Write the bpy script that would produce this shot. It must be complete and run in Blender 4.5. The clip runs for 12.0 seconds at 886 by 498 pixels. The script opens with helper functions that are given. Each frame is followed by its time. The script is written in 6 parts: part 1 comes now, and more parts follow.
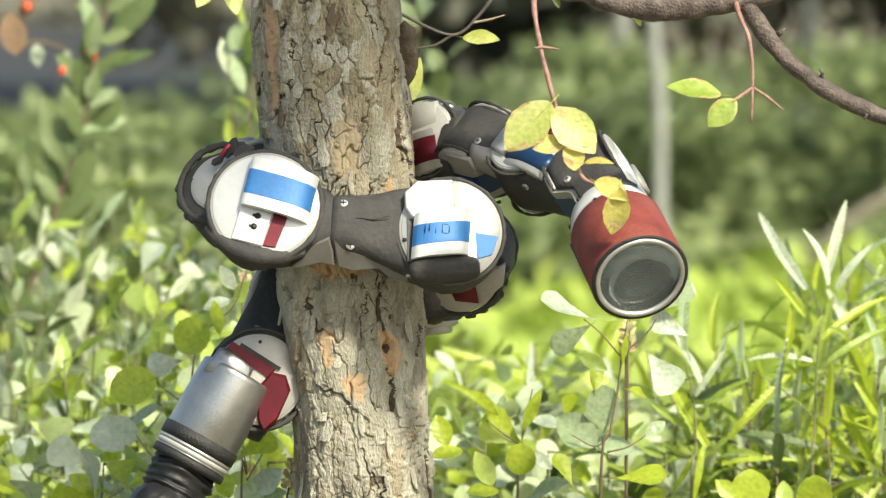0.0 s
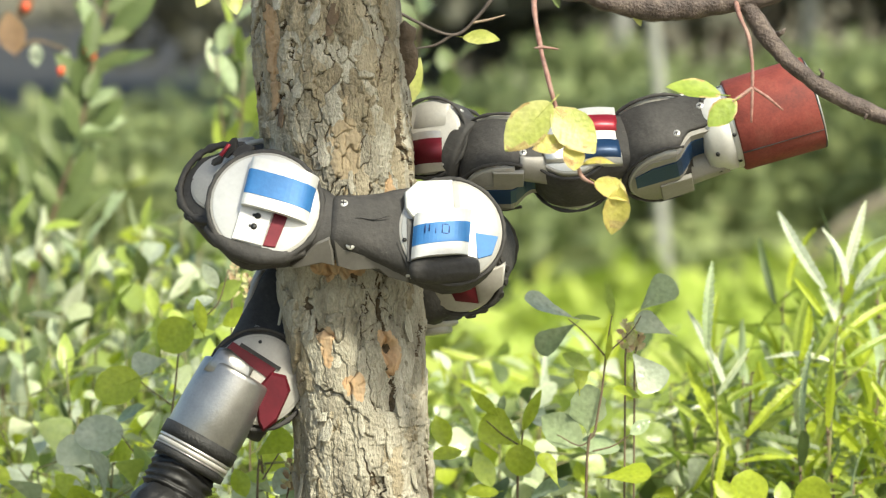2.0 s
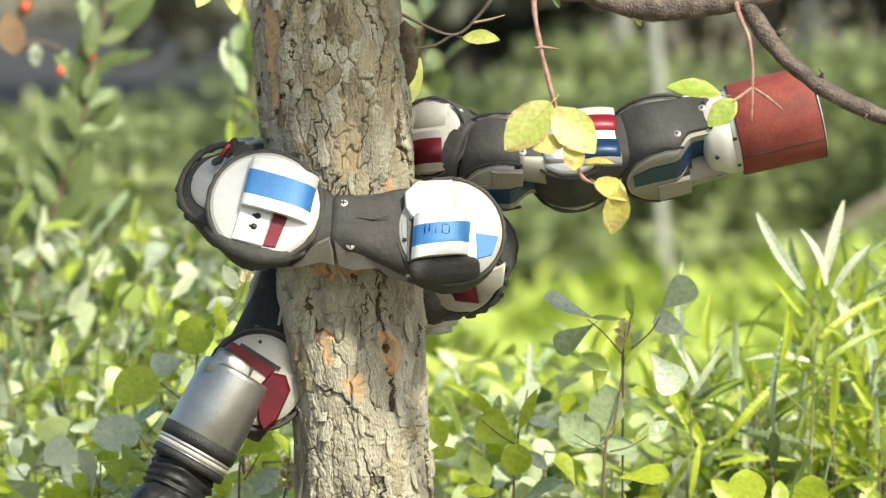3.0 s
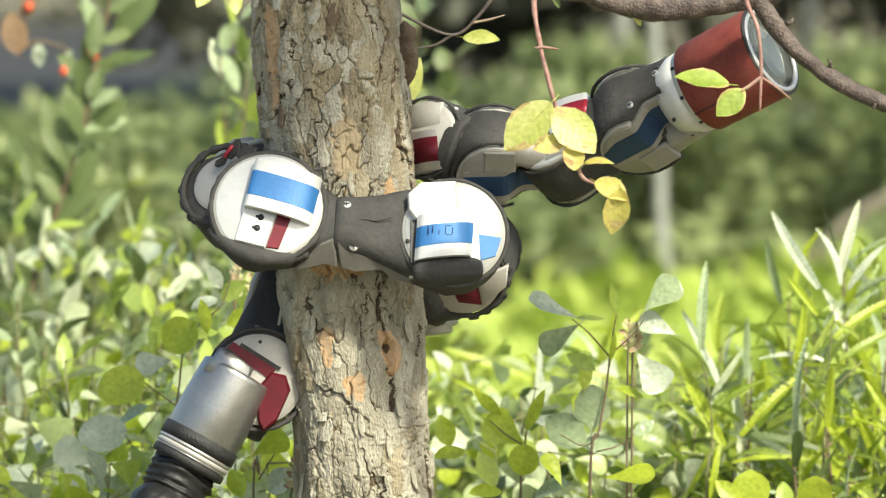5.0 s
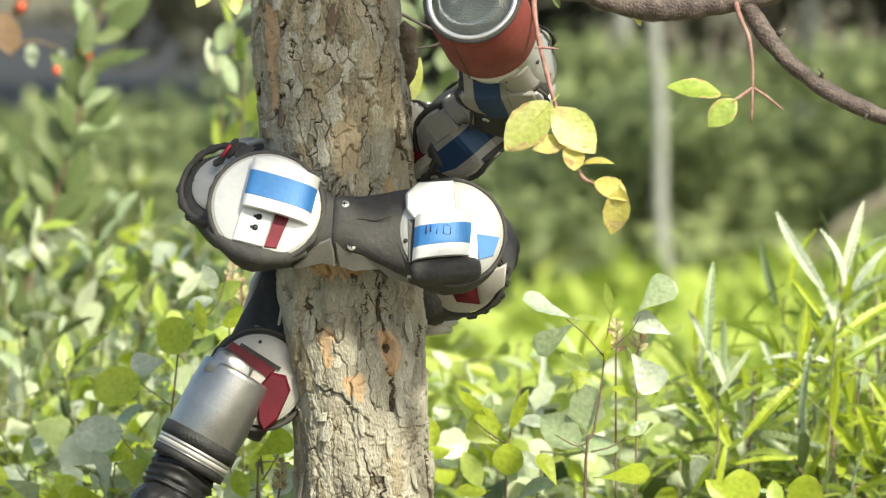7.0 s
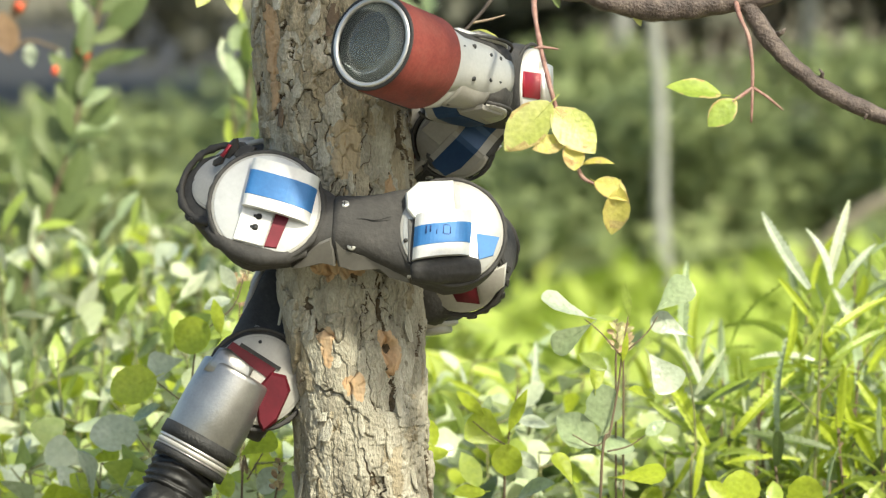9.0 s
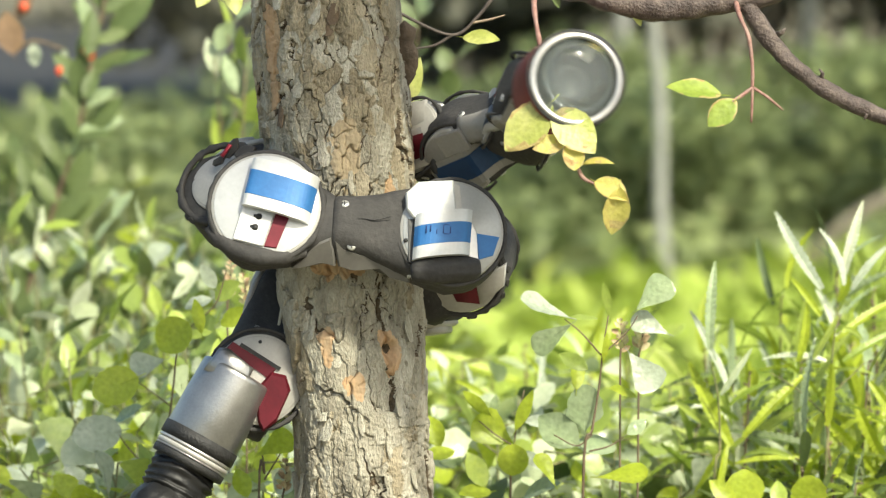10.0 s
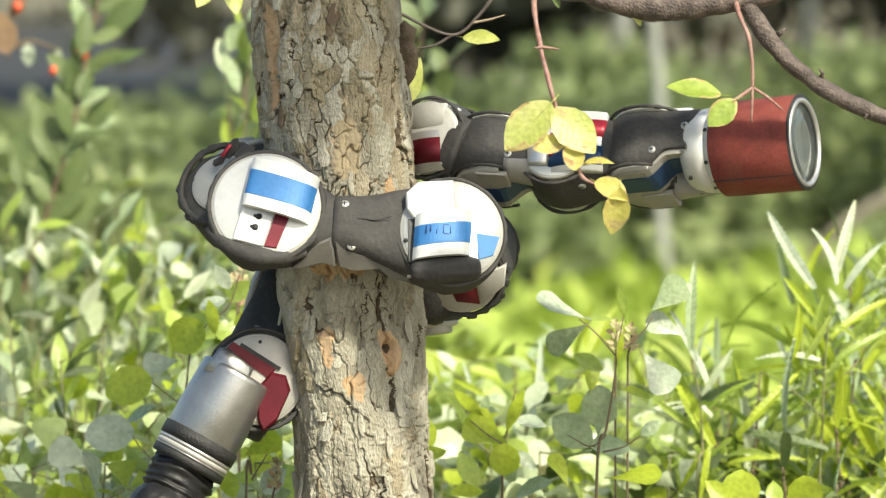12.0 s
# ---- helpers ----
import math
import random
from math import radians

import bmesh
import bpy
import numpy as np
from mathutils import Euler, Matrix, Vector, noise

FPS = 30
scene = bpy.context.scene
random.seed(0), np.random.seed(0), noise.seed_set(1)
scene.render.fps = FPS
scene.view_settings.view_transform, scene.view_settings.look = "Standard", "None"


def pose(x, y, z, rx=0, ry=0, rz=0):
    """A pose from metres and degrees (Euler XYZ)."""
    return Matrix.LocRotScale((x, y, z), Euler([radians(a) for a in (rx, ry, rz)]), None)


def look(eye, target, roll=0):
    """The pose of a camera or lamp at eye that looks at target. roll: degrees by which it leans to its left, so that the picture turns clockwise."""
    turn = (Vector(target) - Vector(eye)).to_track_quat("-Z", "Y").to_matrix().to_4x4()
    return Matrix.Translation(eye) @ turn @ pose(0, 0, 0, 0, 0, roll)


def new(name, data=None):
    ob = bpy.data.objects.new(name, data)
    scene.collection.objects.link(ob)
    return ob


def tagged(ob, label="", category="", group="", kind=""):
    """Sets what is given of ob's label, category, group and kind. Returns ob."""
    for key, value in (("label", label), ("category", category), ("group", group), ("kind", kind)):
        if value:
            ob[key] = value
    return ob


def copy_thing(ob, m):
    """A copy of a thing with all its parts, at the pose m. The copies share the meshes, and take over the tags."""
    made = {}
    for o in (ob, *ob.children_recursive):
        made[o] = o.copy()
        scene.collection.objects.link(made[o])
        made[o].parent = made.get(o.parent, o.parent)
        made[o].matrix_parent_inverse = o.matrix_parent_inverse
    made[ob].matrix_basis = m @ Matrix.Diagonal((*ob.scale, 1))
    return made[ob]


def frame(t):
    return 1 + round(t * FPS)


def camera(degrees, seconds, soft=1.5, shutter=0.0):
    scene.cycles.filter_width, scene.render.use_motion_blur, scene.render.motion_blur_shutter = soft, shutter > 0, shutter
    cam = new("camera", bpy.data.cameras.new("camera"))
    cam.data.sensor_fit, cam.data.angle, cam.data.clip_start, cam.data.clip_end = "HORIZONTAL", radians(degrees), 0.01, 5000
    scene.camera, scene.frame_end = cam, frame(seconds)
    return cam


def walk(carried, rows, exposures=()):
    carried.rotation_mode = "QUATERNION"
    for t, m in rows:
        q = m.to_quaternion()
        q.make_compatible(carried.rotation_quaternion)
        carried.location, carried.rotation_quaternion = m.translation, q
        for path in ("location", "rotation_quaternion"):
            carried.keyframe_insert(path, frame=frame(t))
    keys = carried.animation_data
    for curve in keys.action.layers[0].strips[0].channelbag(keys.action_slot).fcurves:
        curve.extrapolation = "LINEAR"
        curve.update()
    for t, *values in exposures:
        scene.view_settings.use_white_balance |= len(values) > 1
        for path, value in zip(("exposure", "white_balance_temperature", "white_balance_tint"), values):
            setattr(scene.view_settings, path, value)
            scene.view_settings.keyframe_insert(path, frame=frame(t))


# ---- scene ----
FOV = 11.2
DIST = 2.4          # from the lens to the trunk
MID = 0.88          # height of the aim on the trunk
TILT = 4.0          # the lens looks slightly down
UNIT = 0.0003       # drafting grid on the trunk's upright plane: 0.3 mm a step
AIM = Vector((0, 0, MID))
EYE = AIM + Vector((0, -DIST * math.cos(radians(TILT)), DIST * math.sin(radians(TILT))))

cam = camera(FOV, 12.0, soft=1.25, shutter=0.5)
cam.data.dof.use_dof = True
cam.data.dof.focus_distance = DIST - 0.03
cam.data.dof.aperture_fstop = 15.0
walk(cam, [(0.0, look(EYE, AIM)), (12.0, look(EYE, AIM))], exposures=[(0.0, 0.84, 6900, 1), (12.0, 0.84, 6900, 1)])

# ---------------------------------------------------------------- light
SUN_ELEV, SUN_AZ = 45.0, 146.0   # degrees; azimuth from +y over +x: over the right shoulder
world = bpy.data.worlds.new("sky")
scene.world = world
world.use_nodes = True
wn = world.node_tree
sky = wn.nodes.new("ShaderNodeTexSky")
sky.sky_type = "NISHITA"
sky.sun_disc = False
sky.sun_elevation = radians(SUN_ELEV)
sky.sun_rotation = radians(SUN_AZ)
sky.dust_density = 3.0
wn.links.new(sky.outputs[0], wn.nodes["Background"].inputs[0])
wn.nodes["Background"].inputs[1].default_value = 0.13
sun = new("sun", bpy.data.lights.new("sun", "SUN"))
sun.data.energy = 3.6
sun.data.angle = radians(4.0)
sun.data.color = (1.0, 0.94, 0.84)
_e, _a = radians(SUN_ELEV), radians(SUN_AZ)
sun.matrix_world = look(Vector((math.cos(_e) * math.sin(_a), math.cos(_e) * math.cos(_a), math.sin(_e))) * 20, (0, 0, 0))

# ---------------------------------------------------------------- materials


def material(name, cols, rough=0.6, metal=0.0, scale=30.0, bump=0.15, fine=300.0, stretch=(1, 1, 1), coat=0.0, wear=0.0, wear_col=(0.4, 0.4, 0.4), leaf=0.0, pick="", spec=0.5):
    """Procedural surface: a ramp of colours over coarse noise, fine grain, bump; pick: 'object' or 'island' for varied pieces; leaf: share of light let through."""
    m = bpy.data.materials.new(name)
    m.use_nodes = True
    nt = m.node_tree
    N, L = nt.nodes, nt.links
    bsdf = N["Principled BSDF"]
    tc = N.new("ShaderNodeTexCoord")
    mp = N.new("ShaderNodeMapping")
    mp.inputs["Scale"].default_value = stretch
    L.new(tc.outputs["Object"], mp.inputs[0])
    coarse = N.new("ShaderNodeTexNoise")
    coarse.inputs["Scale"].default_value = scale
    coarse.inputs["Detail"].default_value = 5
    coarse.inputs["Roughness"].default_value = 0.65
    L.new(mp.outputs[0], coarse.inputs[0])
    grain = N.new("ShaderNodeTexNoise")
    grain.inputs["Scale"].default_value = fine
    grain.inputs["Detail"].default_value = 3
    L.new(mp.outputs[0], grain.inputs[0])
    ramp = N.new("ShaderNodeValToRGB")
    els = ramp.color_ramp.elements
    while len(els) < len(cols):
        els.new(0.5)
    lo, hi = (0.3, 0.7) if not pick else (0.0, 1.0)
    for i, c in enumerate(cols):
        els[i].position = lo + (hi - lo) * i / max(1, len(cols) - 1)
        els[i].color = (*c, 1)
    src = coarse.outputs["Fac"]
    if pick:
        rnd = N.new("ShaderNodeObjectInfo" if pick == "object" else "ShaderNodeNewGeometry")
        mix = N.new("ShaderNodeMath")
        mix.operation = "MULTIPLY_ADD"
        mix.inputs[1].default_value = 0.35
        L.new(coarse.outputs["Fac"], mix.inputs[0])
        off = N.new("ShaderNodeMath")
        off.operation = "MULTIPLY_ADD"
        off.inputs[1].default_value = 0.9
        off.inputs[2].default_value = -0.12
        L.new(rnd.outputs["Random" if pick == "object" else "Random Per Island"], off.inputs[0])
        L.new(off.outputs[0], mix.inputs[2])
        src = mix.outputs[0]
    L.new(src, ramp.inputs[0])
    shade = N.new("ShaderNodeMix")
    shade.data_type = "RGBA"
    shade.blend_type = "OVERLAY"
    shade.inputs["Factor"].default_value = 0.10 if metal > 0.1 else 0.35
    L.new(ramp.outputs[0], shade.inputs["A"])
    L.new(grain.outputs["Fac"], shade.inputs["B"])
    colour = shade.outputs["Result"]
    if wear > 0:
        wn2 = N.new("ShaderNodeTexNoise")
        wn2.inputs["Scale"].default_value = scale * 3
        wn2.inputs["Detail"].default_value = 6
        wn2.inputs["Roughness"].default_value = 0.8
        L.new(mp.outputs[0], wn2.inputs[0])
        wr = N.new("ShaderNodeValToRGB")
        wr.color_ramp.elements[0].position = 0.72 - wear * 0.3
        wr.color_ramp.elements[1].position = 0.80 - wear * 0.25
        L.new(wn2.outputs["Fac"], wr.inputs[0])
        wm = N.new("ShaderNodeMix")
        wm.data_type = "RGBA"
        wm.inputs["B"].default_value = (*wear_col, 1)
        L.new(wr.outputs[0], wm.inputs["Factor"])
        L.new(colour, wm.inputs["A"])
        colour = wm.outputs["Result"]
    L.new(colour, bsdf.inputs["Base Color"])
    rr = N.new("ShaderNodeMapRange")
    rr.inputs["To Min"].default_value = max(0.03, rough - 0.12)
    rr.inputs["To Max"].default_value = min(1.0, rough + 0.12)
    L.new(coarse.outputs["Fac"], rr.inputs["Value"])
    L.new(rr.outputs[0], bsdf.inputs["Roughness"])
    bsdf.inputs["Metallic"].default_value = metal
    bsdf.inputs["Coat Weight"].default_value = coat
    bsdf.inputs["Specular IOR Level"].default_value = spec
    if bump > 0:
        bp = N.new("ShaderNodeBump")
        bp.inputs["Strength"].default_value = bump
        bp.inputs["Distance"].default_value = 0.002
        L.new(grain.outputs["Fac"], bp.inputs["Height"])
        L.new(bp.outputs[0], bsdf.inputs["Normal"])
    if leaf > 0 and pick != "island":
        # side veins running out from the midrib
        sp = N.new("ShaderNodeSeparateXYZ")
        L.new(tc.outputs["Object"], sp.inputs[0])
        ab = N.new("ShaderNodeMath")
        ab.operation = "ABSOLUTE"
        L.new(sp.outputs[1], ab.inputs[0])
        sl = N.new("ShaderNodeMath")
        sl.operation = "MULTIPLY_ADD"
        sl.inputs[1].default_value = -0.75
        L.new(ab.outputs[0], sl.inputs[0])
        L.new(sp.outputs[0], sl.inputs[2])
        fr = N.new("ShaderNodeMath")
        fr.operation = "MULTIPLY"
        fr.inputs[1].default_value = 1700.0
        L.new(sl.outputs[0], fr.inputs[0])
        sn = N.new("ShaderNodeMath")
        sn.operation = "SINE"
        L.new(fr.outputs[0], sn.inputs[0])
        pw = N.new("ShaderNodeMapRange")
        pw.inputs["From Min"].default_value = 0.4
        pw.inputs["To Max"].default_value = 0.03
        L.new(sn.outputs[0], pw.inputs["Value"])
        vm = N.new("ShaderNodeMix")
        vm.data_type = "RGBA"
        vm.inputs["B"].default_value = (0.55, 0.58, 0.30, 1)
        L.new(pw.outputs[0], vm.inputs["Factor"])
        L.new(colour, vm.inputs["A"])
        colour = vm.outputs["Result"]
        L.new(colour, bsdf.inputs["Base Color"])
        b2 = N.new("ShaderNodeBump")
        b2.inputs["Strength"].default_value = 0.07
        b2.inputs["Distance"].default_value = 0.0006
        L.new(sn.outputs[0], b2.inputs["Height"])
        if bump > 0:
            L.new(bp.outputs[0], b2.inputs["Normal"])
        L.new(b2.outputs[0], bsdf.inputs["Normal"])
    if leaf > 0:
        tr = N.new("ShaderNodeBsdfTranslucent")
        L.new(colour, tr.inputs[0])
        ms = N.new("ShaderNodeMixShader")
        ms.inputs[0].default_value = leaf
        L.new(bsdf.outputs[0], ms.inputs[1])
        L.new(tr.outputs[0], ms.inputs[2])
        L.new(ms.outputs[0], N["Material Output"].inputs[0])
    return m


BARK = material("bark", [(0.185, 0.164, 0.122), (0.345, 0.318, 0.246), (0.49, 0.464, 0.382)], 0.9, scale=60, fine=1000, bump=0.9, stretch=(1, 1, 0.45), wear=0.28, wear_col=(0.40, 0.39, 0.30))
BARK_IN = material("inner_bark", [(0.37, 0.215, 0.11), (0.45, 0.30, 0.17), (0.41, 0.32, 0.21)], 0.85, scale=60, fine=350, bump=0.35, stretch=(1, 1, 0.4))
BARK_TAN = material("smooth_tan_bark", [(0.30, 0.24, 0.15), (0.40, 0.32, 0.205), (0.37, 0.305, 0.205)], 0.85, scale=60, fine=600, bump=0.4, stretch=(1, 1, 0.4))
BARK_BROWN = material("old_brown_bark", [(0.185, 0.152, 0.098), (0.30, 0.255, 0.172), (0.42, 0.365, 0.26)], 0.9, scale=70, fine=1000, bump=0.9, stretch=(1, 1, 0.45), wear=0.2, wear_col=(0.36, 0.33, 0.24))
FISSURE = material("bark_fissure", [(0.060, 0.045, 0.028), (0.14, 0.105, 0.066)], 0.95, scale=150, fine=900, bump=0.5)
BARK_DK = material("dark_flake", [(0.06, 0.045, 0.03), (0.14, 0.10, 0.065)], 0.9, scale=60, fine=350, bump=0.6)
LIMB = material("limb_bark", [(0.045, 0.032, 0.028), (0.085, 0.063, 0.055), (0.165, 0.13, 0.11)], 0.66, scale=160, fine=700, bump=0.6, wear=0.26, wear_col=(0.24, 0.195, 0.165))
TWIG_RED = material("red_twig", [(0.20, 0.085, 0.065), (0.29, 0.16, 0.13), (0.34, 0.23, 0.19)], 0.6, scale=200, fine=900, bump=0.2)
TWIG_GREY = material("grey_twig", [(0.20, 0.15, 0.11), (0.36, 0.27, 0.2)], 0.75, scale=200, fine=900, bump=0.3)
TWIG_DARK = material("dark_twig", [(0.05, 0.04, 0.035), (0.10, 0.08, 0.07)], 0.8, scale=200, fine=900, bump=0.3)
RUBBER = material("grey_rubber_skin", [(0.023, 0.0215, 0.0205), (0.035, 0.033, 0.031), (0.055, 0.051, 0.048)], 0.76, scale=55, fine=420, bump=0.24, wear=0.32, wear_col=(0.10, 0.093, 0.084))
RUBBER_BK = material("black_rubber", [(0.010, 0.010, 0.010), (0.020, 0.0195, 0.019)], 0.6, scale=80, fine=700, bump=0.4)
GREYPLATE = material("grey_painted_alloy", [(0.34, 0.325, 0.295), (0.43, 0.415, 0.385)], 0.45, metal=0.2, scale=50, fine=600, bump=0.04, wear=0.05, wear_col=(0.2, 0.19, 0.17))
TAILALLOY = material("worn_alloy", [(0.27, 0.268, 0.262), (0.38, 0.375, 0.365)], 0.33, metal=0.85, scale=40, fine=700, bump=0.08, wear=0.1, wear_col=(0.3, 0.3, 0.3))
# deep crimson, with the shade on the tail's red put into it
DEEPRED = material("deep_shaded_red_anodised", [(0.085, 0.005, 0.011), (0.135, 0.008, 0.018)], 0.4, metal=0.4, scale=60, fine=500, bump=0.04)
# grey alloy toned down: shade of the down-facing arm plates is in it
ARMPLATE = material("shade_toned_alloy", [(0.24, 0.228, 0.205), (0.32, 0.305, 0.28)], 0.5, metal=0.15, scale=50, fine=600, bump=0.05, wear=0.12, wear_col=(0.17, 0.16, 0.145))
SLEEVE = material("black_tape_sleeve", [(0.007, 0.007, 0.007), (0.014, 0.0138, 0.0135)], 0.48, scale=70, fine=160, bump=0.5, spec=0.35)
# darker copy of the grey alloy: shade of down-facing panels in the colour
GREYSHADE = material("shaded_grey_alloy", [(0.10, 0.094, 0.084), (0.15, 0.142, 0.127)], 0.5, metal=0.15, scale=50, fine=600, bump=0.05, wear=0.1, wear_col=(0.12, 0.112, 0.10))
PALEALLOY = material("bare_pale_alloy", [(0.36, 0.36, 0.345), (0.45, 0.45, 0.435)], 0.4, metal=0.3, scale=45, fine=500, bump=0.05, wear=0.1, wear_col=(0.3, 0.29, 0.27))
WHITE = material("white_alloy", [(0.52, 0.52, 0.505), (0.62, 0.62, 0.605)], 0.40, metal=0.25, scale=45, fine=500, bump=0.04, wear=0.08, wear_col=(0.5, 0.49, 0.47))
SILVER = material("brushed_alloy", [(0.50, 0.49, 0.475), (0.66, 0.645, 0.62)], 0.34, metal=0.75, scale=40, fine=700, bump=0.08, wear=0.1, wear_col=(0.4, 0.4, 0.4))
BLUE = material("blue_anodised", [(0.024, 0.125, 0.33), (0.034, 0.165, 0.41)], 0.5, metal=0.15, scale=60, fine=500, bump=0.04)
BLUE_DK = material("deep_blue_anodised", [(0.009, 0.034, 0.092), (0.014, 0.050, 0.125)], 0.4, metal=0.3, scale=60, fine=500, bump=0.04)
REDAN = material("red_anodised", [(0.24, 0.012, 0.025), (0.32, 0.02, 0.035)], 0.38, metal=0.35, scale=60, fine=500, bump=0.04)
REDSKIN = material("red_rubber_skin", [(0.115, 0.018, 0.013), (0.185, 0.033, 0.024), (0.20, 0.052, 0.038)], 0.75, scale=60, fine=700, bump=0.10, wear=0.15, wear_col=(0.16, 0.035, 0.03))
BLACK = material("black_socket", [(0.01, 0.01, 0.01), (0.02, 0.02, 0.02)], 0.5, scale=200, fine=800, bump=0.1)
STEEL = material("screw_steel", [(0.45, 0.44, 0.42), (0.62, 0.61, 0.58)], 0.4, metal=0.6, scale=300, fine=900, bump=0.1)
INK = material("blue_ink", [(0.01, 0.03, 0.12), (0.02, 0.04, 0.16)], 0.7, scale=300, fine=900, bump=0.0)
DIRT = material("ground_soil", [(0.08, 0.072, 0.042), (0.14, 0.125, 0.075), (0.20, 0.18, 0.115)], 0.95, scale=1.3, fine=60, bump=0.6)
ASPHALT = material("asphalt", [(0.020, 0.020, 0.021), (0.031, 0.031, 0.032)], 0.9, scale=0.6, fine=90, bump=0.4)

LEAF_SUMAC = material("sumac_leaf", [(0.26, 0.34, 0.11), (0.37, 0.47, 0.09), (0.48, 0.58, 0.12), (0.54, 0.61, 0.38)], 0.32, scale=40, fine=250, bump=0.2, leaf=0.45, pick="object")
LEAF_FERN = material("fern_leaf", [(0.22, 0.31, 0.045), (0.33, 0.43, 0.065), (0.46, 0.53, 0.13)], 0.33, scale=60, fine=300, bump=0.2, leaf=0.45, pick="object")
# the white sheen on some leaves is put into this pale colour
LEAF_PALE_SHEEN = material("pale_sheen_leaf", [(0.40, 0.47, 0.27), (0.60, 0.64, 0.46)], 0.26, scale=40, fine=250, bump=0.2, leaf=0.25, pick="object")
LEAF_OLIVE = material("olive_leaf", [(0.075, 0.115, 0.04), (0.12, 0.165, 0.055), (0.17, 0.215, 0.075)], 0.5, scale=40, fine=250, bump=0.2, leaf=0.3, pick="object")
LEAF_YELLOW = material("yellow_leaf", [(0.46, 0.42, 0.08), (0.58, 0.52, 0.15), (0.55, 0.42, 0.13)], 0.5, scale=40, fine=400, bump=0.35, leaf=0.35, wear=0.18, wear_col=(0.36, 0.19, 0.07))
LEAF_LIME = material("lime_leaf", [(0.36, 0.41, 0.07), (0.50, 0.52, 0.16), (0.55, 0.53, 0.24)], 0.4, scale=24, fine=350, bump=0.25, leaf=0.35, wear=0.08, wear_col=(0.42, 0.27, 0.10))
LEAF_FRESH = material("fresh_green_leaf", [(0.24, 0.33, 0.045), (0.36, 0.44, 0.09)], 0.45, scale=30, fine=250, bump=0.2, leaf=0.35)
LEAF_BRIGHT = material("bright_leaf", [(0.36, 0.45, 0.035), (0.50, 0.57, 0.06)], 0.4, scale=20, fine=300, bump=0.25, leaf=0.45)
# whiter still: leaf glints painted as base colour
LEAF_WHITE_SHEEN = material("white_sheen_leaf", [(0.34, 0.40, 0.28), (0.52, 0.56, 0.44)], 0.28, scale=20, fine=300, bump=0.25, leaf=0.25)
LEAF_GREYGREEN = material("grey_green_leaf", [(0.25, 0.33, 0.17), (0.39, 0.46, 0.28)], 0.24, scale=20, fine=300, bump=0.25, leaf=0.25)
LEAF_RIM = material("scorched_leaf_rim", [(0.38, 0.25, 0.09), (0.50, 0.41, 0.16), (0.31, 0.17, 0.06)], 0.65, scale=140, fine=500, bump=0.3, leaf=0.25)
LEAF_DRY = material("dry_leaf", [(0.16, 0.10, 0.06), (0.25, 0.16, 0.09)], 0.7, scale=60, fine=400, bump=0.3)
FOL_NEAR = material("low_foliage", [(0.25, 0.32, 0.08), (0.38, 0.46, 0.09), (0.50, 0.57, 0.16)], 0.5, scale=6, fine=200, bump=0.1, leaf=0.3, pick="island")
FOL_BRIGHT = material("bright_groundcover", [(0.25, 0.34, 0.045), (0.38, 0.48, 0.08), (0.50, 0.59, 0.14)], 0.6, scale=1.2, fine=60, bump=0.1, leaf=0.35, pick="island")
FOL_MID = material("shrub_foliage", [(0.12, 0.155, 0.06), (0.20, 0.25, 0.10), (0.30, 0.35, 0.145)], 0.55, scale=1.5, fine=60, bump=0.1, leaf=0.3, pick="island")
# shade of the distant wood is put into this dark leaf colour
FOL_SHADED = material("shaded_wood_foliage", [(0.062, 0.063, 0.046), (0.10, 0.102, 0.074), (0.15, 0.148, 0.105)], 0.7, scale=1.0, fine=40, bump=0.1, leaf=0.2, pick="island")
STEM_BG = material("pale_sapling_bark", [(0.24, 0.245, 0.22), (0.36, 0.365, 0.335)], 0.8, scale=14, fine=150, bump=0.3)
DRYWOOD = material("dead_wood", [(0.15, 0.13, 0.10), (0.25, 0.215, 0.17)], 0.85, scale=14, fine=150, bump=0.4)
STEM_GREEN = material("green_stem", [(0.12, 0.14, 0.05), (0.22, 0.2, 0.09)], 0.6, scale=80, fine=400, bump=0.2)
STEM_BROWN = material("brown_stem", [(0.10, 0.075, 0.045), (0.18, 0.125, 0.075)], 0.7, scale=80, fine=400, bump=0.2)
BUD = material("cream_bud", [(0.42, 0.26, 0.16), (0.55, 0.47, 0.28), (0.50, 0.52, 0.24)], 0.6, scale=120, fine=500, bump=0.1, leaf=0.2, pick="object")
BERRY = material("red_berry", [(0.6, 0.06, 0.03), (0.75, 0.12, 0.05)], 0.35, scale=80, fine=400, bump=0.0)

gm = bpy.data.materials.new("lens_glass")
gm.use_nodes = True
gb = gm.node_tree.nodes["Principled BSDF"]
gb.inputs["Transmission Weight"].default_value = 0.90
gb.inputs["Roughness"].default_value = 0.03
gb.inputs["IOR"].default_value = 1.4
gb.inputs["Base Color"].default_value = (0.40, 0.44, 0.43, 1)
GLASS = gm

# ---------------------------------------------------------------- mesh helpers
STAGE = look(EYE, AIM)
STAGE = Matrix.Translation(AIM) @ STAGE.to_3x3().to_4x4()   # x right, y up, z towards the lens; origin on the trunk's plane


def grid(x, y, near=0.0):
    """A point in the trunk's frame from the drafting grid, near metres before the trunk's plane."""
    f = (DIST - near) / DIST * UNIT
    return Vector(((x - 784) * f, (441 - y) * f, near))


def gridw(x, y, near=0.0):
    return STAGE @ grid(x, y, near)


